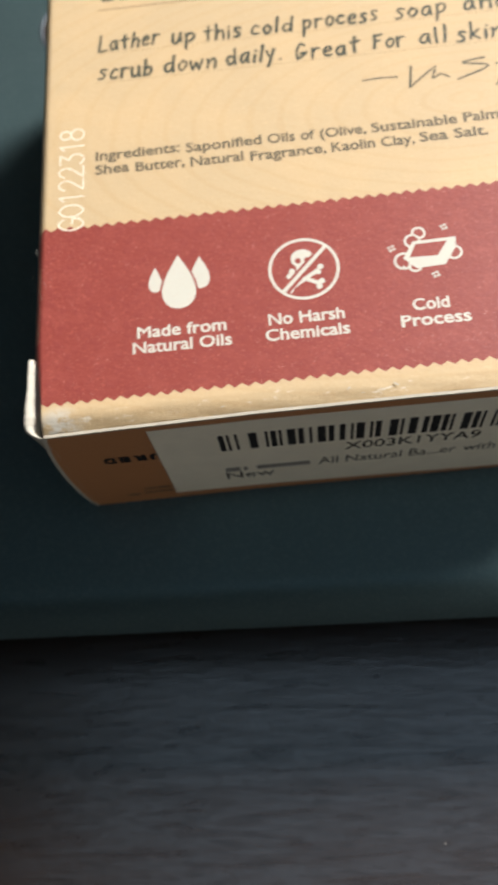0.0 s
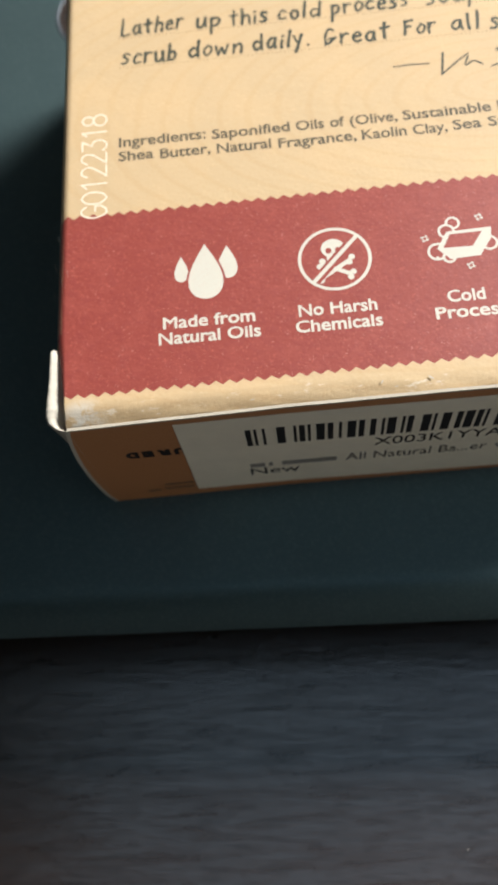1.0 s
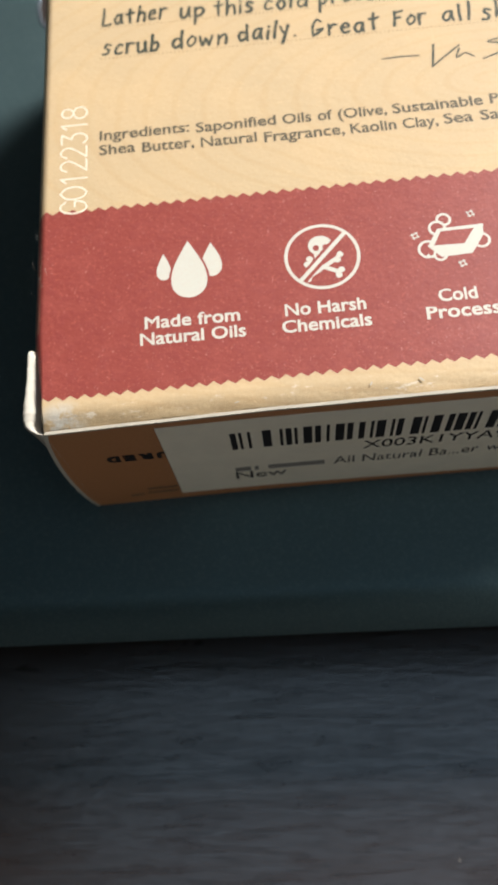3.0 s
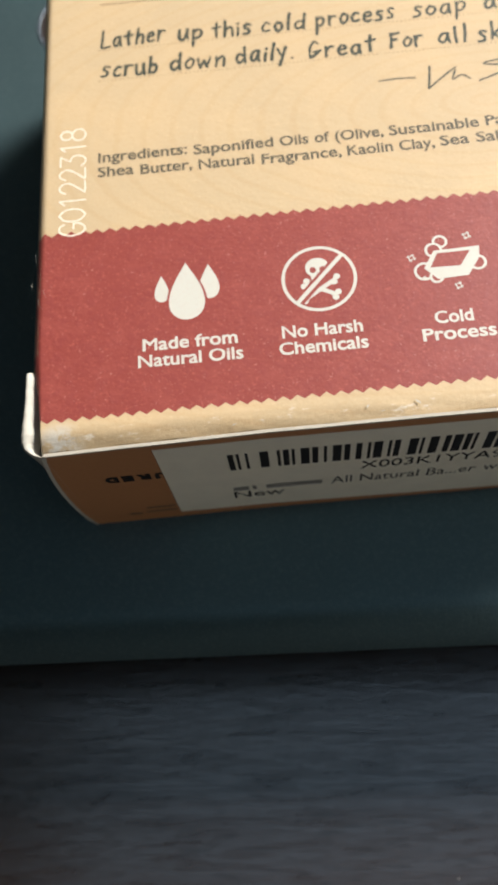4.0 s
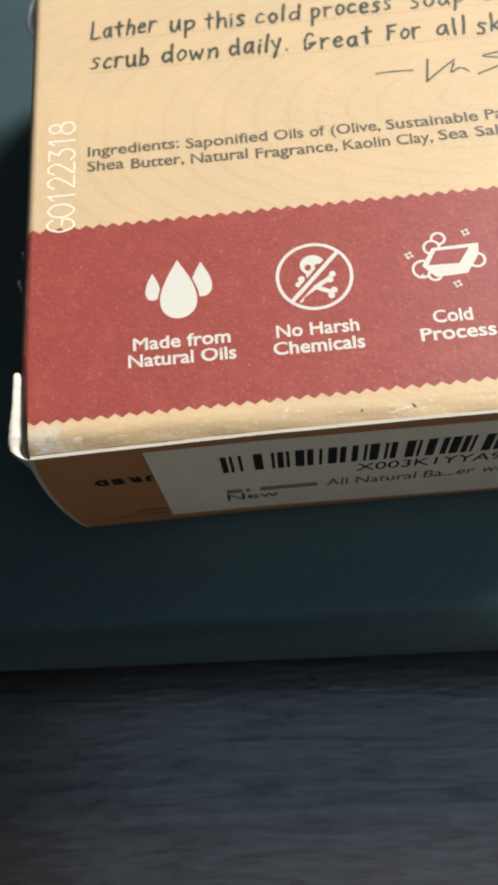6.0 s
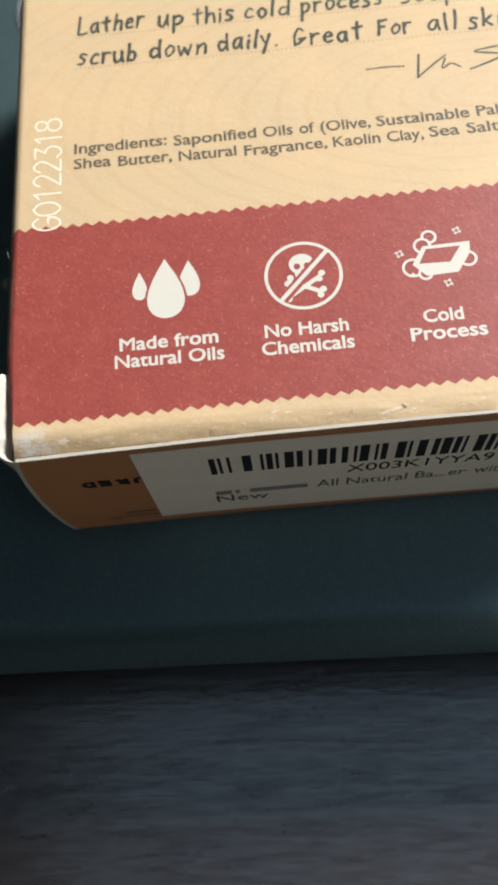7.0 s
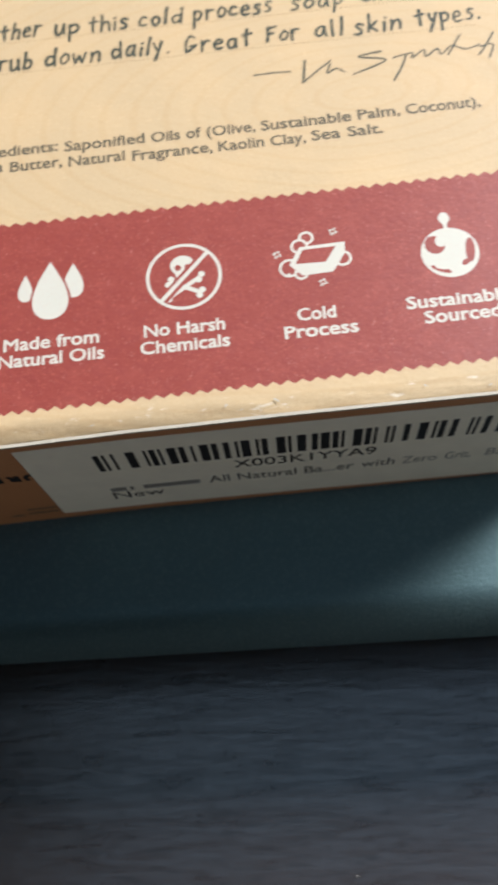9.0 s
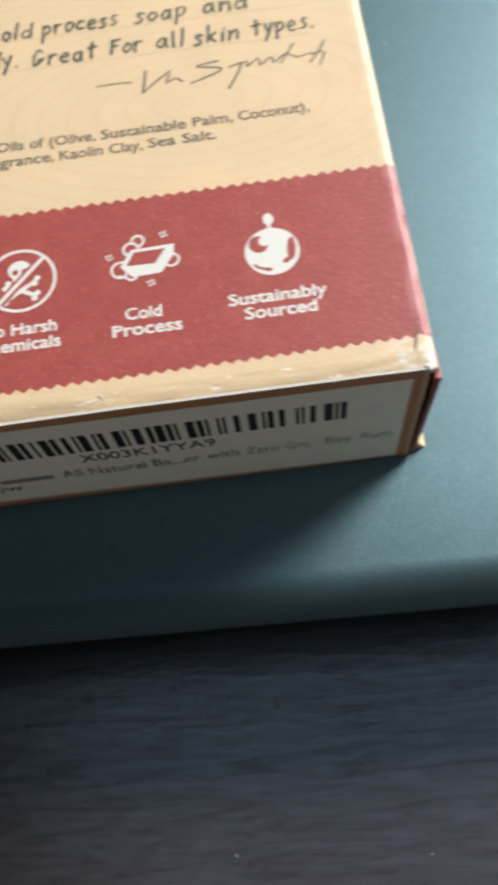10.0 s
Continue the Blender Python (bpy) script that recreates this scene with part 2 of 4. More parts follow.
def oval(u, v, ru, rv=None, n=28, turn=0.0):
    rv = rv or ru
    out = []
    for k in range(n):
        a = 2 * math.pi * k / n
        x, y = ru * math.cos(a), rv * math.sin(a)
        out.append((u + x * math.cos(turn) - y * math.sin(turn), v + x * math.sin(turn) + y * math.cos(turn)))
    return out


def ring(bm, u, v, r0, r1, at, material=0, n=40):
    inner, outer = oval(u, v, r0, n=n), oval(u, v, r1, n=n)
    vi, vo = [bm.verts.new(at(*p)) for p in inner], [bm.verts.new(at(*p)) for p in outer]
    for k in range(n):
        f = bm.faces.new((vi[k], vo[k], vo[(k + 1) % n], vi[(k + 1) % n]))
        f.material_index = material
    if at is STACK:
        STACK.lift += 0.00012


def stroke(bm, a, b, w, at, material=0):
    (ax, ay), (bx, by) = a, b
    d = math.hypot(bx - ax, by - ay)
    nx, ny = -(by - ay) / d * w / 2, (bx - ax) / d * w / 2
    shape(bm, [(ax - nx, ay - ny), (bx - nx, by - ny), (bx + nx, by + ny), (ax + nx, ay + ny)], at, material)


# ---- lettering in the built-in font ----
GLYPHS = {}


def glyph_data(text, bold):
    """Vertices and faces of a text one unit tall, kept for reuse."""
    key = (text, bold)
    if key not in GLYPHS:
        curve = bpy.data.curves.new("lettering", "FONT")
        curve.body, curve.size, curve.resolution_u = text, 1.0, 3
        ob = new("lettering", curve)
        made = bpy.data.meshes.new_from_object(ob.evaluated_get(bpy.context.evaluated_depsgraph_get()))
        bm = bmesh.new()
        bm.from_mesh(made)
        bmesh.ops.remove_doubles(bm, verts=bm.verts, dist=2e-3)
        shift = {v: Vector() for v in bm.verts}
        for e in bm.edges:
            if len(e.link_faces) == 1:
                d = (e.verts[1].co - e.verts[0].co).normalized()
                out = Vector((d.y, -d.x, 0))
                if out.dot(e.link_faces[0].calc_center_median() - e.verts[0].co) > 0:
                    out.negate()
                for v in e.verts:
                    shift[v] += out
        for v, d in shift.items():
            if d.length > 0.2:
                v.co += d / max(d.length_squared / 2, 0.7) * bold
        bm.verts.index_update()
        GLYPHS[key] = ([tuple(v.co) for v in bm.verts], [tuple(v.index for v in f.verts) for f in bm.faces])
        bm.free()
        bpy.data.objects.remove(ob)
        bpy.data.curves.remove(curve)
        bpy.data.meshes.remove(made)
    return GLYPHS[key]


CAP = max(v[1] for v in glyph_data("H", 0.0)[0])


LOW = max(v[1] for v in glyph_data("x", 0.0)[0]) / CAP


def raised(y, high):
    """Lifts the small letters to the given share of the capitals' height."""
    if not high or y <= 0 or y >= 1:
        return y
    return y * high / LOW if y < LOW else high + (y - LOW) / (1 - LOW) * (1 - high)


def lettering(bm, text, u0, u1, v0, cap, at, bold=0.0, lean=0.0, high=0.0):
    verts, faces = glyph_data(text, bold)
    lo, hi = min(v[0] for v in verts), max(v[0] for v in verts)
    made = []
    for x, y, _ in verts:
        y = raised(y / CAP, high) * cap
        made.append(bm.verts.new(at(u0 + (x - lo) / (hi - lo) * (u1 - u0) + lean * y, v0 + y)))
    for f in faces:
        bm.faces.new([made[k] for k in f])


# pen strokes of the hand-printed letters, in units of the tall letters' height
PEN = {}
PEN["L"] = [[(0.02, 1.0), (0.0, 0.5), (0.0, 0.02)], [(0.0, 0.02), (0.22, 0.0), (0.46, 0.04)]]
PEN["G"] = [[(0.42, 0.86), (0.20, 0.96), (0.03, 0.60), (0.02, 0.06)], [(0.02, 0.06), (0.20, 0.14), (0.40, 0.36)], [(0.22, 0.38), (0.50, 0.42)]]
PEN["a"] = [[(0.38, 0.54), (0.18, 0.58), (0.02, 0.30), (0.10, 0.04), (0.26, 0.10), (0.38, 0.50)], [(0.39, 0.60), (0.38, 0.25), (0.43, 0.0)]]
PEN["b"] = [[(0.0, 1.0), (0.02, 0.5), (0.02, 0.0)], [(0.02, 0.40), (0.22, 0.56), (0.36, 0.30), (0.22, 0.02), (0.02, 0.06)]]
PEN["c"] = [[(0.36, 0.50), (0.20, 0.60), (0.03, 0.33), (0.10, 0.04), (0.36, 0.08)]]
PEN["d"] = [[(0.38, 0.46), (0.16, 0.56), (0.02, 0.28), (0.15, 0.02), (0.39, 0.26)], [(0.43, 1.0), (0.40, 0.5), (0.42, 0.0)]]
PEN["e"] = [[(0.05, 0.30), (0.34, 0.36), (0.28, 0.58), (0.09, 0.52), (0.02, 0.26), (0.12, 0.02), (0.38, 0.08)]]
PEN["f"] = [[(0.02, 0.84), (0.03, 0.4), (0.02, 0.0)], [(0.02, 0.82), (0.18, 0.80), (0.38, 0.84)], [(0.03, 0.45), (0.28, 0.47)]]
PEN["h"] = [[(0.0, 1.0), (0.02, 0.5), (0.01, 0.0)], [(0.02, 0.36), (0.20, 0.58), (0.36, 0.46), (0.38, 0.0)]]
PEN["i"] = [[(0.05, 0.54), (0.04, 0.25), (0.05, 0.0)], [(0.05, 0.77), (0.07, 0.79)]]
PEN["k"] = [[(0.0, 1.0), (0.02, 0.5), (0.01, 0.0)], [(0.34, 0.58), (0.18, 0.40), (0.04, 0.28)], [(0.06, 0.28), (0.22, 0.14), (0.37, 0.0)]]
PEN["l"] = [[(0.05, 1.0), (0.04, 0.5), (0.05, 0.0)]]
PEN["n"] = [[(0.0, 0.60), (0.03, 0.3), (0.02, 0.0)], [(0.03, 0.36), (0.22, 0.58), (0.36, 0.46), (0.38, 0.0)]]
PEN["o"] = [[(0.20, 0.59), (0.03, 0.34), (0.14, 0.01), (0.35, 0.20), (0.34, 0.48), (0.18, 0.60)]]
PEN["p"] = [[(0.0, 0.60), (0.02, 0.1), (0.0, -0.40)], [(0.02, 0.44), (0.20, 0.60), (0.38, 0.40), (0.24, 0.10), (0.03, 0.08)]]
PEN["r"] = [[(0.0, 0.60), (0.03, 0.3), (0.03, 0.0)], [(0.04, 0.36), (0.16, 0.58), (0.34, 0.56)]]
PEN["s"] = [[(0.34, 0.54), (0.16, 0.60), (0.07, 0.44), (0.27, 0.24), (0.22, 0.04), (0.0, 0.02)]]
PEN["t"] = [[(0.20, 0.95), (0.19, 0.5), (0.21, 0.0)], [(0.0, 0.62), (0.2, 0.63), (0.40, 0.68)]]
PEN["u"] = [[(0.0, 0.60), (0.03, 0.12), (0.18, 0.0), (0.34, 0.25), (0.38, 0.60)], [(0.38, 0.58), (0.38, 0.25), (0.42, 0.0)]]
PEN["w"] = [[(0.0, 0.60), (0.06, 0.2), (0.13, 0.02)], [(0.13, 0.02), (0.22, 0.25), (0.28, 0.44)], [(0.28, 0.44), (0.36, 0.2), (0.43, 0.02)], [(0.43, 0.02), (0.52, 0.3), (0.57, 0.62)]]
PEN["y"] = [[(0.0, 0.60), (0.08, 0.32), (0.20, 0.14)], [(0.38, 0.62), (0.24, 0.12), (0.06, -0.42)]]
PEN["."] = [[(0.03, 0.02), (0.06, 0.03)]]

# thin rounded figures of the stamped code, one unit wide and tall
STAMP = {}
STAMP["G"] = [[(0.88, 0.80), (0.62, 0.98), (0.25, 0.90), (0.04, 0.5), (0.25, 0.08), (0.62, 0.02), (0.90, 0.22), (0.92, 0.44)], [(0.92, 0.44), (0.55, 0.45)]]
STAMP["O"] = [[(0.5, 0.99), (0.15, 0.80), (0.05, 0.5), (0.15, 0.2), (0.5, 0.01), (0.85, 0.2), (0.95, 0.5), (0.85, 0.80), (0.5, 0.99)]]
STAMP["1"] = [[(0.25, 0.80), (0.55, 0.99)], [(0.55, 0.99), (0.55, 0.5), (0.55, 0.0)]]
STAMP["2"] = [[(0.10, 0.78), (0.30, 0.97), (0.62, 0.98), (0.86, 0.76), (0.70, 0.48), (0.10, 0.02)], [(0.10, 0.02), (0.5, 0.01), (0.92, 0.02)]]
STAMP["3"] = [[(0.12, 0.97), (0.5, 0.98), (0.86, 0.97)], [(0.86, 0.97), (0.48, 0.60)], [(0.48, 0.60), (0.80, 0.52), (0.92, 0.30), (0.75, 0.06), (0.40, 0.0), (0.10, 0.16)]]
STAMP["8"] = [[(0.5, 0.99), (0.20, 0.88), (0.20, 0.64), (0.5, 0.54), (0.80, 0.64), (0.80, 0.88), (0.5, 0.99)], [(0.5, 0.54), (0.12, 0.42), (0.10, 0.14), (0.5, 0.0), (0.90, 0.14), (0.88, 0.42), (0.5, 0.54)]]


def glide(pts, per=5):
    """A smooth line through the points."""
    out = []
    for k in range(len(pts) - 1):
        p, q = pts[k], pts[k + 1]
        o, e = pts[max(0, k - 1)], pts[min(len(pts) - 1, k + 2)]
        for j in range(per):
            t = j / per
            out.append(tuple(0.5 * (2 * b + (c - a) * t + (2 * a - 5 * b + 4 * c - d) * t * t + (3 * b - a - 3 * c + d) * t ** 3) for a, b, c, d in zip(o, p, q, e)))
    return out + [tuple(pts[-1])]


def pen_stroke(bm, pts, width, lift, rng):
    """A ribbon of ink with round ends and an uneven width."""
    line, rows, press = glide(pts), [], rng.uniform(0.0, 9.0)
    for k, p in enumerate(line):
        q, o = line[min(k + 1, len(line) - 1)], line[max(k - 1, 0)]
        d = Vector((q[0] - o[0], q[1] - o[1])).normalized()
        w = width / 2 * (1 + 0.28 * noise.noise((press, k * 0.5, 0.0)))
        rows.append((p, d, w))
    (a, da, wa), (b, db, wb) = rows[0], rows[-1]
    rows = [((a[0] - da.x * wa * f, a[1] - da.y * wa * f), da, wa * g) for f, g in ((0.95, 0.3), (0.6, 0.8))] + rows + [((b[0] + db.x * wb * f, b[1] + db.y * wb * f), db, wb * g) for f, g in ((0.6, 0.8), (0.95, 0.3))]
    at = on_top(lift)
    made = [(bm.verts.new(at(p[0] - d.y * w, p[1] + d.x * w)), bm.verts.new(at(p[0] + d.y * w, p[1] - d.x * w))) for p, d, w in rows]
    for x, y in zip(made, made[1:]):
        bm.faces.new((x[0], x[1], y[1], y[0]))


def handwriting(box, word, u0, u1, v0, cap, rng, width=0.038):
    """Letter by letter, each a little out of line."""
    widths = [max(0.10, max(p[0] for st in PEN[c] for p in st)) for c in word]
    gap = 0.24
    scale = 0.93 * (u1 - u0) / (sum(widths) + gap * (len(word) - 1))
    u, lift = u0, 0.0012
    for c, w in zip(word, widths):
        drop, tall, lean = rng.uniform(-0.05, 0.05), rng.uniform(0.94, 1.08), rng.uniform(0.02, 0.16)
        bm = bmesh.new()
        for st in PEN[c]:
            pts = [(u + (x + rng.uniform(-0.02, 0.02)) * scale + lean * y * cap, v0 + (y * tall + drop + rng.uniform(-0.02, 0.02)) * cap) for x, y in st]
            pen_stroke(bm, pts, width * rng.uniform(0.85, 1.2), lift, rng)
            lift += 0.0002
        part("handwritten_letter", bm, M_PEN, box)
        u += (w + gap) * scale


# ---- the room: unseen, added to close the place around the desk ----
def build_room():
    x0, x1, y0, y1, h, t = -2.4, WALL_E, -2.2, 2.4, 2.5, 0.15
    structure("floor", block(bmesh.new(), x0 - t, x1 + t, y0 - t, y1 + t, -0.1, 0), M_FLOOR, "brown wooden floor of the room", "floor")
    # ceiling opening made only for the added overhead lamp
    p, q, r, k = OVER_X - OVER_W / 2, OVER_X + OVER_W / 2, OVER_Y - OVER_H / 2, OVER_Y + OVER_H / 2
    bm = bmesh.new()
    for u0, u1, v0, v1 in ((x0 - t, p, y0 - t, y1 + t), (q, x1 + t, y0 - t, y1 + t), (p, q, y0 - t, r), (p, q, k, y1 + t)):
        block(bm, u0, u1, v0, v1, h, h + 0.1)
    structure("ceiling", bm, M_CEIL, "grey painted ceiling with an opening for the overhead fill lamp", "ceiling")
    structure("wall_north", block(bmesh.new(), x0 - t, x1 + t, y1, y1 + t, 0, h), M_WALL, "plain grey painted wall", "wall")
    structure("wall_west", block(bmesh.new(), x0 - t, x0, y0, y1, 0, h), M_WALL, "plain grey painted wall", "wall")
    structure("wall_south", block(bmesh.new(), x0 - t, x1 + t, y0 - t, y0, 0, h), M_WALL, "plain grey painted wall", "wall")
    # opening and frame invented to hold the front fill lamp
    a, b, c, d = FILL_Y - FILL_W / 2, FILL_Y + FILL_W / 2, FILL_Z - FILL_H / 2, FILL_Z + FILL_H / 2
    bm = bmesh.new()
    block(bm, x1, x1 + t, y0, a, 0, h)
    block(bm, x1, x1 + t, b, y1, 0, h)
    block(bm, x1, x1 + t, a, b, 0, c)
    block(bm, x1, x1 + t, a, b, d, h)
    structure("wall_east", bm, M_WALL, "grey painted wall with an opening for the front fill lamp", "wall")
    win = tagged(new("fill_window"), "unseen white window frame added around the front fill lamp", "window", kind="structure")
    win.matrix_world = pose(x1 + 0.08, FILL_Y, FILL_Z)
    w, k = FILL_W / 2, FILL_H / 2
    for p, q, u, v in ((-w, w, -k, -k + 0.05), (-w, w, k - 0.05, k), (-w, -w + 0.05, -k + 0.05, k - 0.05), (w - 0.05, w, -k + 0.05, k - 0.05)):
        part("window_frame", block(bmesh.new(), -0.025, 0.025, p, q, u, v, bevel=0.004), M_FRAME, win)
    lamp = tagged(new("ceiling_lamp"), "square white ceiling lamp that is switched on", "lamp")
    lamp.matrix_world = pose(LAMP[0], LAMP[1], h)
    part("housing", block(bmesh.new(), -0.48, 0.48, -0.48, 0.48, -0.04, 0, 0.006), M_FRAME, lamp)


build_room()


# ---- the desk ----
def build_desk():
    desk = empty("desk", (0.1, 0.12, 0), "dark-stained wooden desk with visible straight grain", "desk", -2.0)
    part("desktop", block(bmesh.new(), -0.75, 0.75, -0.36, 0.36, DESK_Z - 0.028, DESK_Z, 0.002), M_DESK, desk)
    for sx in (-0.70, 0.66):
        for sy in (-0.33, 0.29):
            part("leg", block(bmesh.new(), sx, sx + 0.04, sy, sy + 0.04, 0, DESK_Z - 0.028, 0.002), M_DESK, desk)


build_desk()


# ---- the closed laptop ----
LID_EDGE, LID_BACK, LID_HALF = -1.84 * CM, 22.6 * CM, 18.6 * CM


def build_laptop():
    lap = empty("laptop", (-0.2 * CM, 0, DESK_Z), "closed laptop with a textured blue-grey lid lying on the desk", "laptop", -2.0)
    top, thick = LID_Z - DESK_Z, 0.9 * CM
    # rounded lid: it falls away softly towards every edge
    bm = bmesh.new()
    roll, drop = 0.62 * CM, 0.45 * CM

    def along(lo, hi, n):
        near = [lo + roll * (1 - math.cos(math.pi / 2 * k / 10)) for k in range(11)]
        mid = [lo + roll + (hi - lo - 2 * roll) * k / n for k in range(1, n)]
        return near + mid + [hi + lo - v for v in near[::-1]]

    def fall(d):
        q = max(0.0, 1 - d / roll)
        return drop * q ** 2.1

    def at(u, v):
        return Vector((u, v, top - max(fall(u + LID_HALF), fall(LID_HALF - u), fall(v - LID_EDGE), fall(LID_BACK - v))))

    def low(u, v):
        inset = 0.35 * CM
        return Vector((max(-LID_HALF + inset, min(LID_HALF - inset, u)), max(LID_EDGE + inset, min(LID_BACK - inset, v)), top - thick))

    us, vs = along(-LID_HALF, LID_HALF, 24), along(LID_EDGE, LID_BACK, 18)
    sheet(bm, us, vs, at)
    sheet(bm, us, vs, low, True)
    rim = [(u, LID_EDGE) for u in us[:-1]] + [(LID_HALF, v) for v in vs[:-1]] + [(u, LID_BACK) for u in us[:0:-1]] + [(-LID_HALF, v) for v in vs[:0:-1]]
    for (u, v), (p, q) in zip(rim, rim[1:] + rim[:1]):
        bm.faces.new([bm.verts.new(c) for c in (at(u, v), low(u, v), low(p, q), at(p, q))])
    bmesh.ops.remove_doubles(bm, verts=bm.verts, dist=1e-6)
    bmesh.ops.recalc_face_normals(bm, faces=bm.faces)
    part("lid", bm, M_LID, lap, "blue-grey fine-textured lid with a rounded front edge", smooth=True)
    inset = 0.42 * CM
    part("base", block(bmesh.new(), -LID_HALF + inset, LID_HALF - inset, LID_EDGE + inset, LID_BACK - inset, 0.3 * CM, top - thick - 0.05 * CM, 0.3 * CM, 3), M_BASE, lap, "brown-tinted black plastic laptop base")
    for sx in (-15, 14):
        for sy in (0.5, 19.5):
            part("rubber_foot", block(bmesh.new(), sx * CM, (sx + 1.5) * CM, sy * CM, (sy + 1) * CM, 0, 0.32 * CM, 0.05 * CM), M_BASE, lap)
    # round maker's badge, set into the lid
    flat = lambda z: (lambda u, v: Vector((u * CM, v * CM, top + z * CM)))
    cu, cv, r = -0.285, 9.62, 0.98
    bm = bmesh.new()
    shape(bm, oval(cu, cv, r, n=48), flat(0.004))
    badge = part("badge", bm, M_BASE, lap, "round dark badge with a dull rim")
    bm = bmesh.new()
    hoop = lambda a, c: Vector(((cu + (r - 0.025 + 0.03 * math.cos(c)) * math.cos(a)) * CM, (cv + (r - 0.025 + 0.03 * math.cos(c)) * math.sin(a)) * CM, top + 0.016 * math.sin(c) * CM))
    sheet(bm, span(0, 2 * math.pi, 72), span(0, math.pi, 8), hoop)
    part("rim", bm, M_RIM, badge, "dull blue-grey rim", smooth=True)
    for k, lo, hi in ((-0.72, -0.1, 0.62), (-0.30, -0.6, 0.62), (0.12, -0.6, 0.6), (0.5, -0.3, 0.3)):
        bm = bmesh.new()
        stroke(bm, (cu + k + lo * 0.3, cv + lo), (cu + k + hi * 0.3, cv + hi), 0.13, flat(0.012))
        part("bar", bm, M_CHROME, badge)


build_laptop()


# ---- the soap carton ----
DEEP, TALL = 8.05, 2.783


def fall_x(x):
    """How far the top panel drops towards its two side folds."""
    out = 0.0
    for d, r, steep in ((x + 0.16, 0.14, 1.3), (8.16 - x, 0.12, 1.0)):
        if d < r:
            out = max(out, (r - math.sqrt(max(0.0, r * r - (r - d) ** 2))) * steep)
    return out


def sag(y):
    """The top panel sinks a little towards the back, a slope fitted to the camera's views."""
    return 0.016 * max(0.0, min(y, 6.5))


def pinch(y):
    """The soft left fold is pressed in where the splayed tab stands beside it."""
    k = min(1.0, max(0.0, (y - 0.85) / 0.3))
    return 0.3 + 0.7 * k * k * (3 - 2 * k)


def lay(u, v):
    """Shifts the flat print layout along the camera's sight lines onto the sinking panel."""
    k = 1.0046 / (1 - 0.00184 * max(0.0, v))
    return min(8.159, max(-0.159, 2.8 + (u - 2.8) * k)), -3.7 + (v + 3.7) * k


def on_top(lift):
    def at(u, v):
        x, y = lay(u, v)
        return Vector(((x if x > 0 else x * pinch(y)) * CM, y * CM, (TALL + lift - fall_x(x) - sag(y)) * CM))
    return at


def lean_y(x, z):
    """The front panel stands back a little along most of its length."""
    return 0.04 * min(1.0, max(0.0, x / 2.5))


def flap_top(x):
    return 2.665 + 0.085 * min(1.0, max(0.0, x / 4.5))


def on_front(lift):
    return lambda u, v: Vector((u * CM, (lean_y(u, v) - lift) * CM, v * CM))


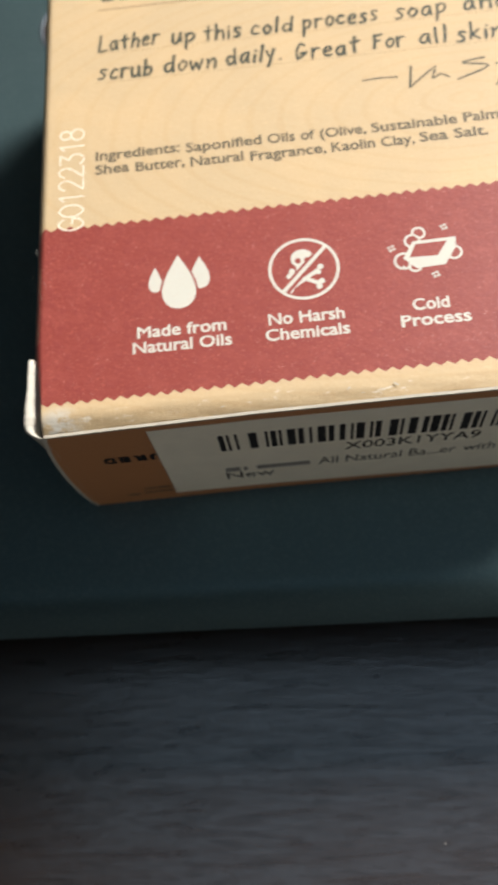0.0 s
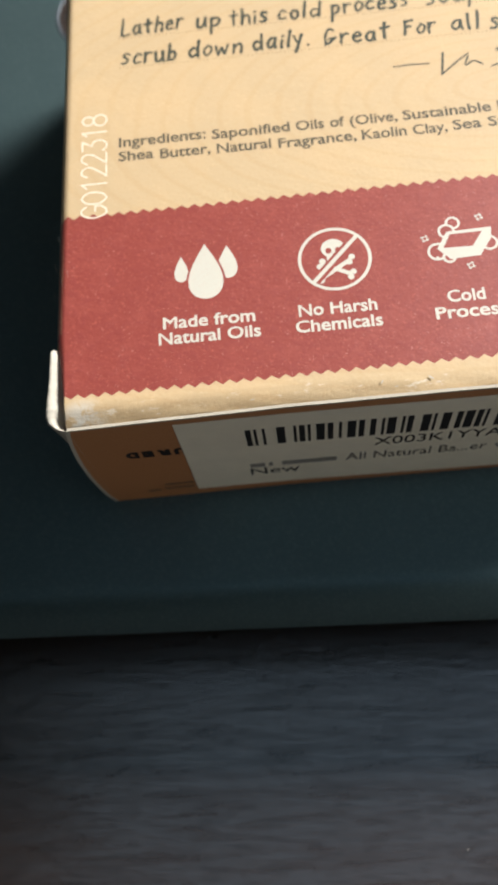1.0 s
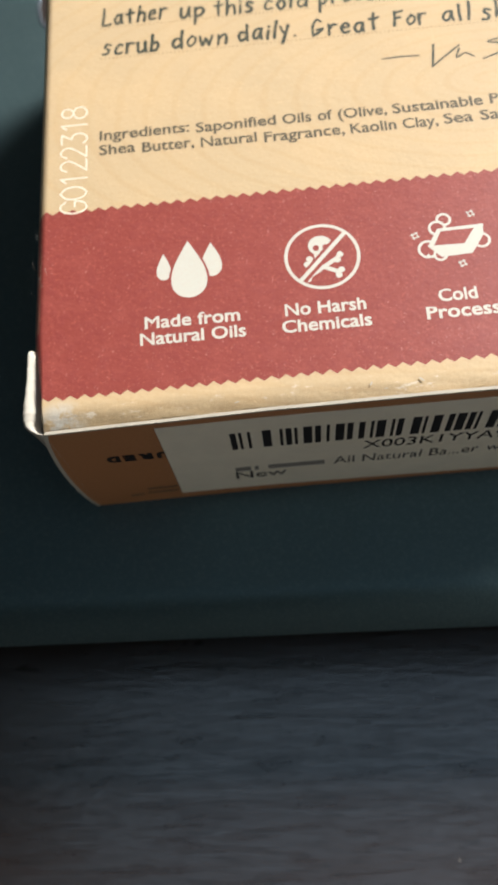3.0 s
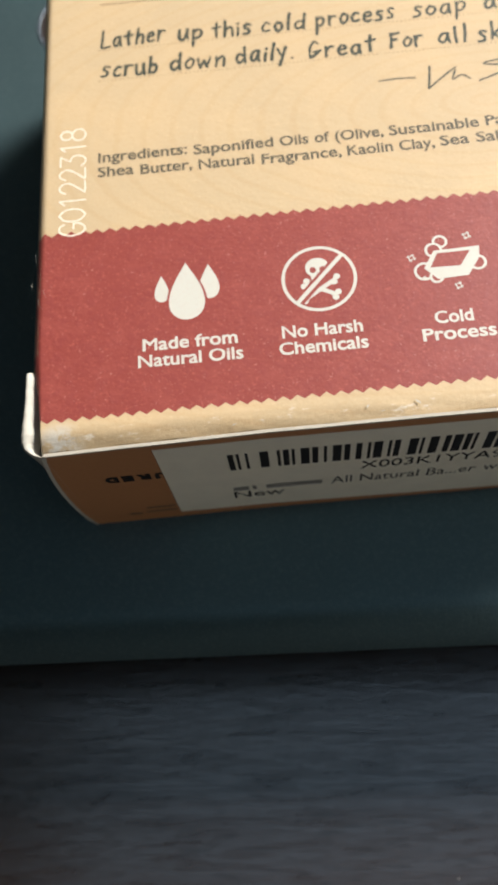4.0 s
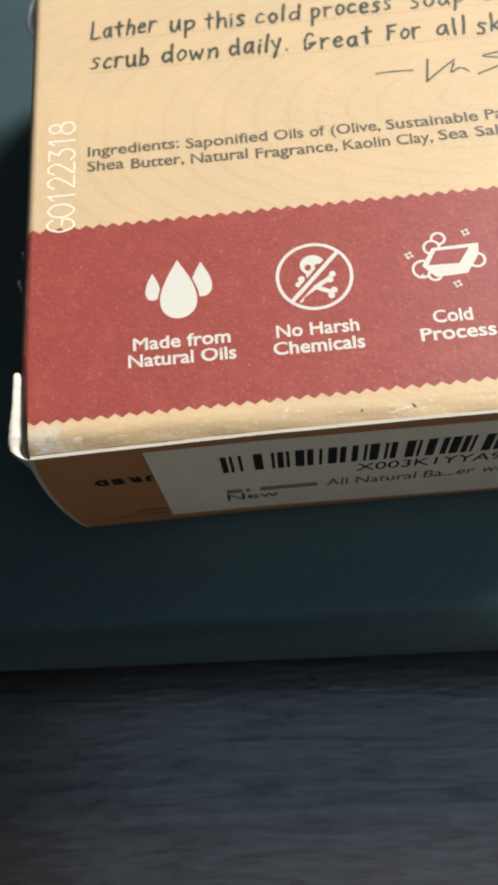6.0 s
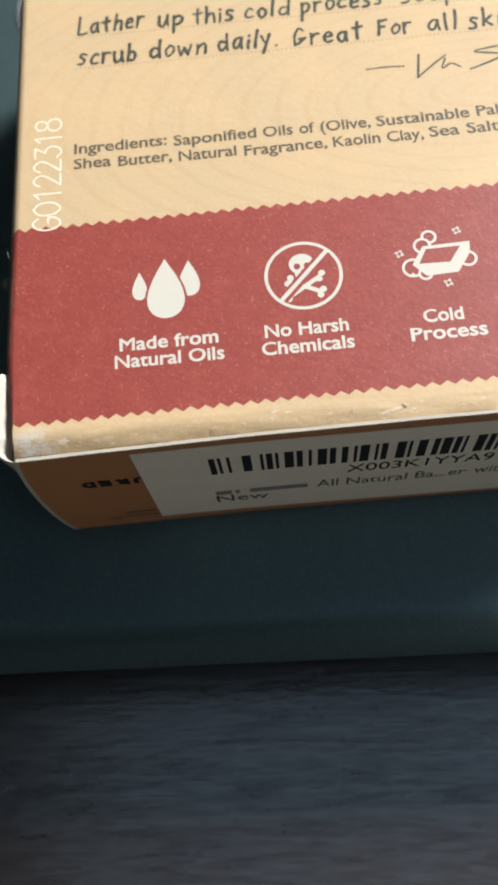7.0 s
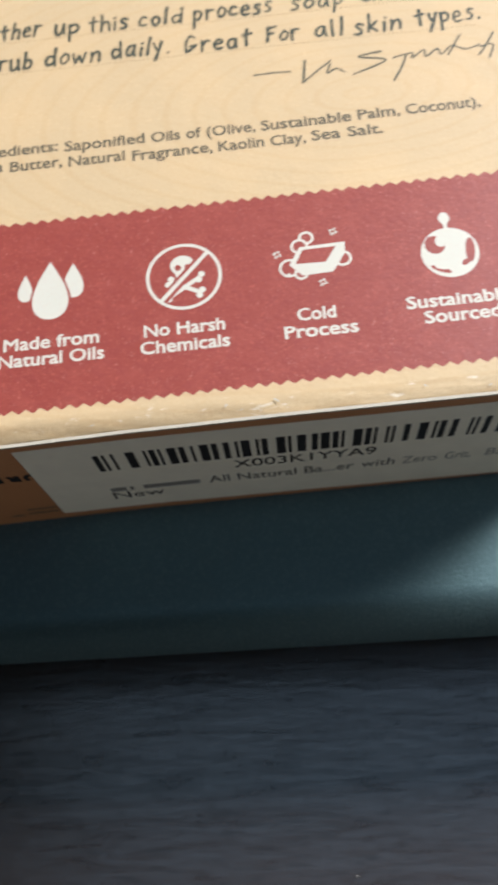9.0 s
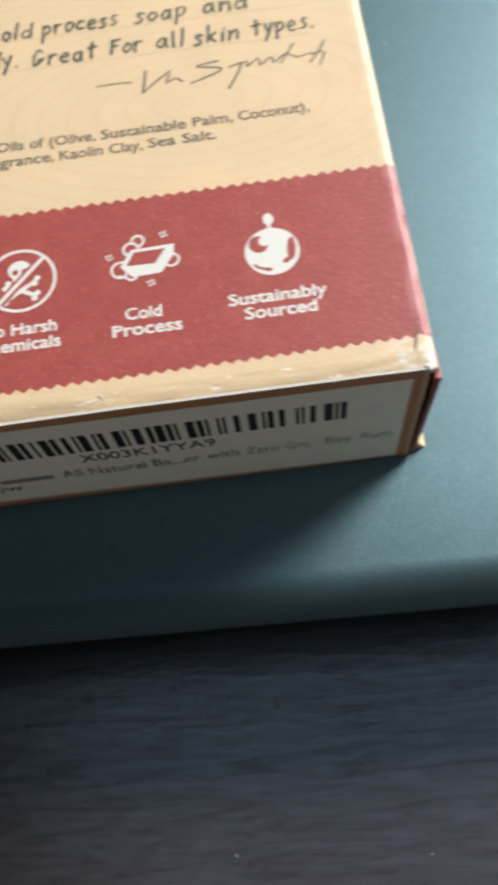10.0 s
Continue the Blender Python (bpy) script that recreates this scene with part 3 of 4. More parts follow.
def build_box():
    box = empty("soap_box", (0, 0, LID_Z), "kraft-brown printed paperboard soap box with red band on laptop", "box")
    rng = random.Random(7)

    # walls and bottom inside the printed panels
    bm = block(bmesh.new(), 0.03 * CM, 8.10 * CM, 0.25 * CM, DEEP * CM, 0, 2.52 * CM, 0.04 * CM)
    part("body", bm, M_KRAFT, box)

    # top panel: rolls over at the front fold and tucks in behind the front panel
    left_fold = [-0.16, -0.157, -0.149, -0.135, -0.11, -0.08, -0.045, -0.02, 0.0, 0.03]
    xs = left_fold + span(0.1, 7.9, 78) + [7.94, 7.98, 8.02, 8.06, 8.09, 8.115, 8.135, 8.15, 8.16]
    front = [(0.042, 1.0), (0.038, 1.0)] + [(0.036 + 0.27 * t, (1 - t) ** 1.7) for t in span(0, 1, 16)]
    line = front + [(y, 0.0) for y in span(0.32, 7.9, 32)] + [(8.0, -0.02), (8.05, -0.08), (8.06, -0.3)]

    def top_at(x, k):
        y, drop = line[k]
        if k < len(front):
            drop *= -(TALL - flap_top(x) + 0.006 + (0.15 if k == 0 else 0.03 if k == 1 else 0))
        rough = 0.0
        if y < 0.27:
            rough = 0.012 * (noise.noise((x * 2.2, y * 5, 0.3)) + 0.6 * noise.noise((x * 7, y * 9, 4.0))) * min(1, (0.27 - y) / 0.08)
        y += lean_y(x, 2.7) * max(0.0, 1 - y / 0.3)
        return Vector(((x if x > 0 else x * pinch(y)) * CM, (y + rough * 0.6) * CM, (TALL - fall_x(x) - sag(y) + drop + rough) * CM))

    bm = sheet(bmesh.new(), xs, list(range(len(line))), top_at)
    part("top_panel", bm, M_TOP, box, "kraft-brown top panel with worn white corners", smooth=True)

    # red band with pinked edges
    pitch, tooth = 0.163, 0.027
    wave = lambda x: tooth * (abs((x / pitch) % 1.0 - 0.5) * 4 - 1)
    xs = sorted({-0.159, *left_fold[1:], *[k * pitch / 2 for k in range(1, 98)], *span(7.92, 8.155, 14), 8.159})
    bm = bmesh.new()
    cols = [[bm.verts.new(on_top(0.0012)(x, y)) for y in (0.356 + 0.011 * x + wave(x) + rng.uniform(-0.003, 0.003), 1.2, 2.1, 2.892 + wave(x) + rng.uniform(-0.003, 0.003))] for x in xs]
    for a, b in zip(cols, cols[1:]):
        for k in range(3):
            bm.faces.new((a[k], b[k], b[k + 1], a[k + 1]))
    part("red_band", bm, M_RED, box, "brick-red printed band with zigzag edges")
    # side panels, a board's thickness outside the body, each with its stretch of the band
    for x0, x1, z, y0 in ((-0.158, -0.11, 2.63, 1.12), (8.105, 8.160, 2.58, 0.42)):
        bm = block(bmesh.new(), x0 * CM, x1 * CM, y0 * CM, 8.0 * CM, 0, z * CM)
        for v in bm.verts:
            if v.co.z > 0.01:
                v.co.z -= sag(v.co.y / CM) * CM
        panel = part("side_panel", bm, M_KRAFT, box)
        x = x0 - 0.003 if x0 < 1 else x1 + 0.003
        bm = bmesh.new()
        sheet(bm, [max(0.41, y0), 2.95], [0.0, 1.0], lambda u, v: Vector((x * CM, u * CM, v * (z - 0.03 - sag(u)) * CM)), x < 1)
        part("side_band", bm, M_RED, panel)

    # front panel: printed face, white cut edge
    bm = bmesh.new()
    us, vs = [0.0, 0.1] + span(0.2, 8.06, 40), span(0.0, 1.0, 14)
    bulge = lambda u, v: 0.13 * math.sin(math.pi * min(1.0, max(0.0, v)) ** 0.9) ** 0.7 * max(0.0, 1 - u / 0.6) ** 2
    trim = lambda u, v: on_front(0)(u - bulge(u, v) + (0.03 if u < 0.01 else -0.03 if u > 8.05 else 0) * (1 if v in (0.0, 1.0) else 0), v * flap_top(u))
    sheet(bm, us, vs, trim)
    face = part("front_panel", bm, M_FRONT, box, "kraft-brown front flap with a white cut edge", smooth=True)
    bm = bmesh.new()
    wob = lambda u: 0.008 * noise.noise((u * 1.7, 2.0, 0))
    board = 0.034
    lip = lambda u, k: on_front(0)(u, flap_top(u) + wob(u)) + Vector((0, (-0.004, -0.004, board, board)[k] * CM, (-0.03, 0.004, 0.004, -0.25)[k] * CM))
    sheet(bm, span(-0.005, 8.065, 60), [0, 1, 2, 3], lip)
    part("cut_edge", bm, M_BOARD, face, "white raw paperboard edge")
    for x, w in ((-0.02, 0.05), (8.064, -0.06)):
        bm = bmesh.new()
        side = lambda k, v: on_front(0)(x - (bulge(0, v) if x < 1 else 0), v * flap_top(x)) + Vector(((w, 0, 0)[k] * CM, (-0.003, -0.003, board)[k] * CM, 0))
        sheet(bm, [0, 1, 2], vs, side, w > 0)
        part("cut_edge", bm, M_TORN if x < 1 else M_KRAFT, face)
    bm = block(bmesh.new(), 0.06 * CM, 8.0 * CM, 0.085 * CM, 0.13 * CM, 0.0, 2.36 * CM)
    part("tuck_flap", bm, M_KRAFT, box)

    # splayed glue tab at the left, with its raw white edge upwards
    plan = [(-0.012, 0.0), (-0.06, 0.004), (-0.12, 0.02), (-0.185, 0.055), (-0.236, 0.11), (-0.262, 0.19), (-0.262, 0.30), (-0.252, 0.42), (-0.238, 0.56), (-0.228, 0.74), (-0.226, 0.90), (-0.224, 1.06)]
    levels = [0.04, 0.2, 0.53, 1.07, 1.6, 2.1, 2.45]
    reach = [0.02, 0.30, 0.44, 0.60, 0.60, 0.66, 0.82]
    bm = bmesh.new()

    steps = 4 * (len(plan) - 1)

    def tab_at(i, side):
        k = i / 4
        a, b = plan[int(k)], plan[min(int(k) + 1, len(plan) - 1)]
        x, y = a[0] + (b[0] - a[0]) * (k % 1), a[1] + (b[1] - a[1]) * (k % 1)
        if side < len(levels):
            return Vector((x * reach[side] * CM, y * CM, levels[side] * CM))
        grown = min(1.0, k / 5)
        x += grown * (0.010 * noise.noise((y * 14, 3.0, 0)) + 0.008 * noise.noise((y * 40, 9.0, 0)))
        thick = (0.052 + 0.050 * math.exp(-((k - 5.6) / 1.9) ** 2)) * (0.15 + 0.85 * grown) + grown * (0.016 * noise.noise((y * 9, 1.0, 0)) + 0.010 * noise.noise((y * 34, 7.0, 0)))
        top = 2.66 + 0.05 * min(1.0, max(0.0, k - 1) / 4) + 0.03 * min(1.0, y) + 0.018 * grown * noise.noise((y * 17, 5.0, 0)) - (0.03 if i == steps else 0)
        out, depth = [(0, 0.04), (0.014, 0.008), (thick * 0.5, 0), (thick, 0.012), (thick + 0.045 * grown, 0.05), (thick + 0.12 * grown, 0.12)][side - len(levels)]
        return Vector(((x + out) * CM, (y + 0.012 * (out >= thick)) * CM, (top - depth) * CM))

    sheet(bm, list(range(steps + 1)), list(range(len(levels) + 6)), tab_at)
    bmesh.ops.recalc_face_normals(bm, faces=bm.faces)
    part("glue_tab", bm, M_TORN, box, "white torn edge of a splayed paperboard tab", smooth=True)
    # right corner: side tab standing off, and its torn foot
    bm = bmesh.new()
    block(bm, 8.15 * CM, 8.225 * CM, 0.02 * CM, 0.4 * CM, 0.12 * CM, 2.50 * CM, 0.012 * CM)
    for v in bm.verts:
        v.co.x -= 0.07 * CM * (1 - v.co.z / (2.58 * CM)) + 0.09 * max(0.0, v.co.y - 0.3 * CM)
    part("side_tab", bm, M_RED, box, "dark red side tab standing off the corner")
    bm = bmesh.new()
    block(bm, 8.14 * CM, 8.33 * CM, 0.10 * CM, 0.32 * CM, 0.0, 0.22 * CM, 0.03 * CM)
    for v in bm.verts:
        if v.co.z > 0.1 * CM:
            v.co.x = 8.17 * CM + (v.co.x - 8.17 * CM) * 0.35
    part("torn_tab", bm, M_KRAFT, box)
    bm = bmesh.new()
    bmesh.ops.create_icosphere(bm, subdivisions=3, radius=1.0)
    for v in bm.verts:
        p = v.co * (1 + 0.16 * noise.noise(v.co * 2.3))
        v.co = Vector(((8.035 + p.x * 0.075) * CM, (0.075 + p.y * 0.06) * CM, (2.705 + p.z * 0.06) * CM))
    part("worn_corner", bm, M_TORN, box, "crushed white corner of bare board", smooth=True)

    for x, y, a, size in ((3.70, 0.215, 1.2, 0.10), (4.26, 0.22, 2.2, 0.12), (3.86, 0.15, 0.2, 0.07), (2.2, 0.15, 0.4, 0.08), (5.9, 0.21, 1.9, 0.09), (6.6, 0.15, 0.9, 0.08)):
        bm = bmesh.new()
        ring_pts = [(x + size * 0.32 * math.cos(t) * (1 + 0.5 * rng.random()), y + size * 0.09 * math.sin(t) * (1 + 0.5 * rng.random())) for t in span(0, 5.6, 8)]
        pts = [(x + (u - x) * math.cos(a) - (v - y) * math.sin(a), y + ((u - x) * math.sin(a) + (v - y) * math.cos(a)) * 0.6) for u, v in ring_pts]
        shape(bm, pts, lambda u, v: Vector((u * CM, v * CM, (TALL + 0.012 - (TALL + 0.006 - flap_top(u)) * max(0.0, 1 - (v - 0.036) / 0.27) ** 1.7) * CM)))
        part("torn_chip", bm, M_TORN, box)
    for x, y, dx, dy in ((-0.12, 2.10, -0.03, 0.14), (-0.10, 2.52, -0.015, 0.12), (-0.02, 1.86, -0.05, 0.14), (-0.13, 1.74, -0.02, 0.05), (0.02, 2.02, -0.02, 0.11)):
        bm = bmesh.new()
        line_at = lambda k, w: Vector(((x + dx * math.sin(k / 8 * 2.2) + w) * CM, (y + dy * k / 8) * CM, (2.80 + 0.03 * math.sin(k / 8 * 3)) * CM))
        sheet(bm, list(range(9)), [-0.0010, 0.0010], line_at)
        part("paper_fibre", bm, M_TORN, box)
    # no groove here: the crease's shade is a flat dark sliver
    bm = bmesh.new()
    shape(bm, [(7.875, 0.22), (7.925, 0.33), (7.968, 0.52), (7.985, 0.74), (7.945, 0.54), (7.90, 0.35)], on_top(0.006))
    part("crease_shade", bm, M_INK, box, "flat dark sliver standing for the shaded split in the folded corner")

    build_prints(box, face, rng)
    build_label(face)


def icon(name, box, draw, label):
    bm = bmesh.new()
    STACK.lift = 0.0018
    draw(bm, STACK, STACK)
    return part(name, bm, (M_CREAM, M_RED), box, label)


def drop_outline(u, v, w, h, n=30):
    out = []
    for k in range(n):
        a = 2 * math.pi * k / n
        out.append((u + w / 2 * math.sin(a) * math.sin(a / 2) ** 1.25 * 1.18, v + h / 2 * math.cos(a)))
    return out


def draw_drops(bm, at, over):
    shape(bm, drop_outline(1.437, 1.965, 0.20, 0.37), at)
    shape(bm, drop_outline(2.01, 2.015, 0.285, 0.475), at)
    shape(bm, drop_outline(1.735, 1.91, 0.57, 0.86), over, 1)
    shape(bm, drop_outline(1.735, 1.91, 0.50, 0.79), at, 0)


def draw_ban(bm, at, over):
    u, v = 3.32, 1.905
    ring(bm, u, v, 0.408, 0.448, at, n=56)
    # crossed bones, skull, then the bar across all
    for a, b in (((-0.17, -0.06), (0.19, -0.24)), ((-0.17, -0.26), (0.19, -0.03))):
        stroke(bm, (u + a[0], v + a[1]), (u + b[0], v + b[1]), 0.055, at)
        for p in (a, b):
            for q in (-0.035, 0.035):
                shape(bm, oval(u + p[0] + q * 0.5, v + p[1] + q, 0.04, n=14), at)
    shape(bm, oval(u - 0.01, v + 0.15, 0.145, 0.135), at)
    shape(bm, [(u - 0.09, v - 0.03), (u + 0.07, v - 0.03), (u + 0.08, v + 0.06), (u - 0.10, v + 0.06)], at)
    for q in (-0.065, 0.05):
        shape(bm, oval(u + q, v + 0.12, 0.038, 0.042, n=16), over, 1)
    shape(bm, [(u - 0.025, v + 0.045), (u + 0.005, v + 0.045), (u - 0.01, v + 0.08)], over, 1)
    stroke(bm, (u - 0.265, v - 0.305), (u + 0.285, v + 0.29), 0.125, at, 1)
    stroke(bm, (u - 0.285, v - 0.315), (u + 0.30, v + 0.305), 0.05, at)


def draw_soap(bm, at, over):
    up, top = at, at
    for u, v, r in ((4.79, 2.25, 0.092), (4.70, 2.14, 0.105), (5.19, 1.92, 0.105), (4.56, 1.86, 0.125), (4.69, 1.77, 0.085)):
        ring(bm, u, v, r - 0.032, r, at, n=28)
        shape(bm, oval(u, v, r - 0.031, n=24), over, 1)
    shape(bm, [(4.50, 1.74), (4.58, 1.76), (4.55, 1.80)], at)
    # bar of soap: filled block, its top face left open in red
    shape(bm, [(4.56, 1.90), (4.70, 2.13), (5.24, 2.145), (5.22, 1.99), (5.06, 1.755), (4.70, 1.74)], up)
    shape(bm, [(4.635, 1.905), (4.735, 2.09), (5.125, 2.095), (4.985, 1.895)], top, 1)
    for u, v in ((4.43, 2.06), (5.115, 2.30), (4.925, 1.625)):
        for a in (0.35, 1.92):
            for s in (-0.026, 0.026):
                du, dv = math.cos(a), math.sin(a)
                stroke(bm, (u - dv * s - du * 0.045, v + du * s - dv * 0.045), (u - dv * s + du * 0.045, v + du * s + dv * 0.045), 0.014, at)


def draw_globe(bm, at, over):
    u, v, r = 6.425, 1.845, 0.335
    shape(bm, oval(u, v, r, n=44), at)
    shape(bm, oval(u - 0.16, v + 0.12, 0.115, 0.125, turn=0.5), over, 1)
    shape(bm, oval(u - 0.09, v + 0.16, 0.06, 0.075), at)
    shape(bm, oval(u + 0.235, v + 0.01, 0.055, 0.165, turn=-0.1), over, 1)
    shape(bm, oval(u + 0.16, v - 0.15, 0.055, 0.035, turn=0.6), over, 1)
    shape(bm, oval(u - 0.135, v - 0.215, 0.125, 0.035, turn=-0.45), over, 1)
    shape(bm, oval(u - 0.125, v - 0.185, 0.08, 0.03, turn=-0.3), at)
    stroke(bm, (u + 0.0, v + r - 0.03), (u + 0.0, v + r + 0.09), 0.045, at)
    shape(bm, oval(u, v + r + 0.135, 0.065, 0.085), at)


def build_prints(box, face, rng):
    ink_at = on_top(0.0012)

    def line(text, u0, u1, v, cap, mat, at=None, bold=0.0, name="printed_line"):
        bm = bmesh.new()
        lettering(bm, text, u0, u1, v, cap, at or ink_at, bold, high=0.73)
        return part(name, bm, mat, box)

    # pen-written message
    for word, a, b, v in (("Lather", 0.716, 1.635, 5.905), ("up", 1.785, 2.115, 5.875), ("this", 2.242, 2.80, 5.86), ("cold", 2.915, 3.53, 5.86), ("process", 3.666, 4.785, 5.855), ("soap", 4.965, 5.71, 5.84), ("and", 5.925, 6.56, 5.85),
                          ("scrub", 0.712, 1.515, 5.365), ("down", 1.655, 2.42, 5.355), ("daily.", 2.54, 3.36, 5.36), ("Great", 3.525, 4.45, 5.31), ("for", 4.60, 5.05, 5.33), ("all", 5.24, 5.62, 5.32), ("skin", 5.75, 6.39, 5.30), ("types.", 6.555, 7.45, 5.325)):
        handwriting(box, word, a, b, v, 0.285, rng)
    for v in (5.79, 5.25):
        bm = bmesh.new()
        for k in range(120):
            shape(bm, oval(0.69 + k * 0.0555, v + 0.06 - k * 0.0007, 0.011, n=6), on_top(0.0008))
        part("dotted_rule", bm, M_RULE, box)
    # rule and heading at the far end
    bm = bmesh.new()
    stroke(bm, (0.70, 6.69), (7.4, 6.63), 0.022, ink_at)
    part("printed_rule", bm, M_RULE, box)
    for k in range(9):
        bm = bmesh.new()
        stroke(bm, (0.76 + k * 0.26, 6.95), (0.94 + k * 0.26, 6.95), 0.2, ink_at)
        part("heading_bar", bm, M_INK, box)
    # dash and a scrawled pen flourish
    bm = bmesh.new()
    pen_stroke(bm, [(4.385, 4.80), (4.62, 4.808), (4.85, 4.795)], 0.024, 0.0012, rng)
    part("dash", bm, M_PEN, box)
    lift = 0.0012
    for pts, w in (([(5.055, 4.95), (5.03, 4.78), (5.0, 4.59)], 0.03), ([(5.0, 4.59), (5.20, 4.76), (5.385, 4.90)], 0.024), ([(5.375, 4.85), (5.32, 4.70), (5.44, 4.76), (5.545, 4.69)], 0.024),
                   ([(6.05, 4.965), (5.745, 4.91), (6.09, 4.812), (5.655, 4.635)], 0.026), ([(6.36, 4.865), (6.27, 4.66), (6.145, 4.46)], 0.026),
                   ([(6.19, 4.83), (6.43, 4.88), (6.42, 4.79), (6.59, 4.91), (6.60, 4.79), (6.76, 4.90), (6.80, 4.80), (6.95, 4.92), (7.12, 4.84), (7.30, 4.89)], 0.022),
                   ([(7.08, 5.085), (6.98, 4.93), (6.885, 4.78)], 0.024), ([(7.505, 5.065), (7.39, 4.88), (7.27, 4.72)], 0.024), ([(7.30, 4.85), (7.47, 4.87), (7.39, 4.655)], 0.022)):
        bm = bmesh.new()
        pen_stroke(bm, pts, w, lift, rng)
        part("pen_stroke", bm, M_PEN, box)
        lift += 0.0002
    # ingredients
    for text, a, b, v in (("Ingredients:", 0.668, 1.825, 3.945), ("Saponified", 1.905, 2.932, 3.92), ("Oils", 3.012, 3.38, 3.912), ("of", 3.459, 3.646, 3.91), ("(Olive,", 3.717, 4.332, 3.905), ("Sustainable", 4.40, 5.535, 3.90), ("Palm,", 5.62, 6.147, 3.905), ("Coconut),", 6.22, 7.148, 3.905),
                          ("Shea", 0.661, 1.127, 3.715), ("Butter,", 1.214, 1.88, 3.695), ("Natural", 1.96, 2.671, 3.68), ("Fragrance,", 2.764, 3.776, 3.66), ("Kaolin", 3.848, 4.421, 3.655), ("Clay,", 4.50, 4.943, 3.65), ("Sea", 5.01, 5.375, 3.66), ("Salt.", 5.46, 5.902, 3.66)):
        line(text, a, b, v, 0.148, M_INK, bold=0.020)
    # stamped batch code, running away from the viewer
    bm = bmesh.new()
    step = (4.56 - 2.87) / 8
    for k, c in enumerate("GO122318"):
        for n, st in enumerate(STAMP[c]):
            pts = [(0.505 - y * 0.335, 2.85 + (k + 0.01 + x * 0.98) * step) for x, y in st]
            pen_stroke(bm, pts, 0.024, 0.0024 + n * 0.0002, rng)
    part("batch_code", bm, M_FOIL, box, "pale stamped batch code")
    # icons and their captions
    icon("drops_icon", box, draw_drops, "three cream drops")
    icon("poison_ban_icon", box, draw_ban, "cream crossed-out poison sign in a circle")
    icon("soap_icon", box, draw_soap, "cream outline of a soap bar with bubbles")
    icon("globe_icon", box, draw_globe, "cream globe with a small bulb on top")
    for text, a, b, v in (("Made from", 1.192, 2.305, 1.15), ("Natural Oils", 1.135, 2.36, 0.94), ("No Harsh", 2.824, 3.756, 1.148), ("Chemicals", 2.775, 3.80, 0.932),
                          ("Cold", 4.585, 5.027, 1.155), ("Process", 4.42, 5.257, 0.94), ("Sustainably", 5.827, 7.01, 1.155), ("Sourced", 6.005, 6.864, 0.95)):
        line(text, a, b, v, 0.150, M_CREAM, on_top(0.0024), 0.022, "caption")
    # a word printed upside down on the front panel, its start under the label, and small bars
    for c, u0, u1 in (("D", 0.49, 0.655), ("E", 0.70, 0.845), ("R", 0.892, 1.06), ("U", 1.109, 1.27)):
        bm = bmesh.new()
        lettering(bm, c, u0, u1, 0.0, 0.165, lambda p, q: on_front(0.003)(u0 + u1 - p, 1.78 - q), 0.085)
        part("printed_letter", bm, M_BLACK, face)
    for u0, u1, v0, v1 in ((0.79, 1.19, 0.48, 0.53), (0.52, 0.70, 0.28, 0.33), (0.76, 1.19, 0.32, 0.37)):
        bm = bmesh.new()
        shape(bm, [(u0, v0), (u1, v0), (u1, v1), (u0, v1)], on_front(0.003))
        part("print_bar", bm, M_INK, face)


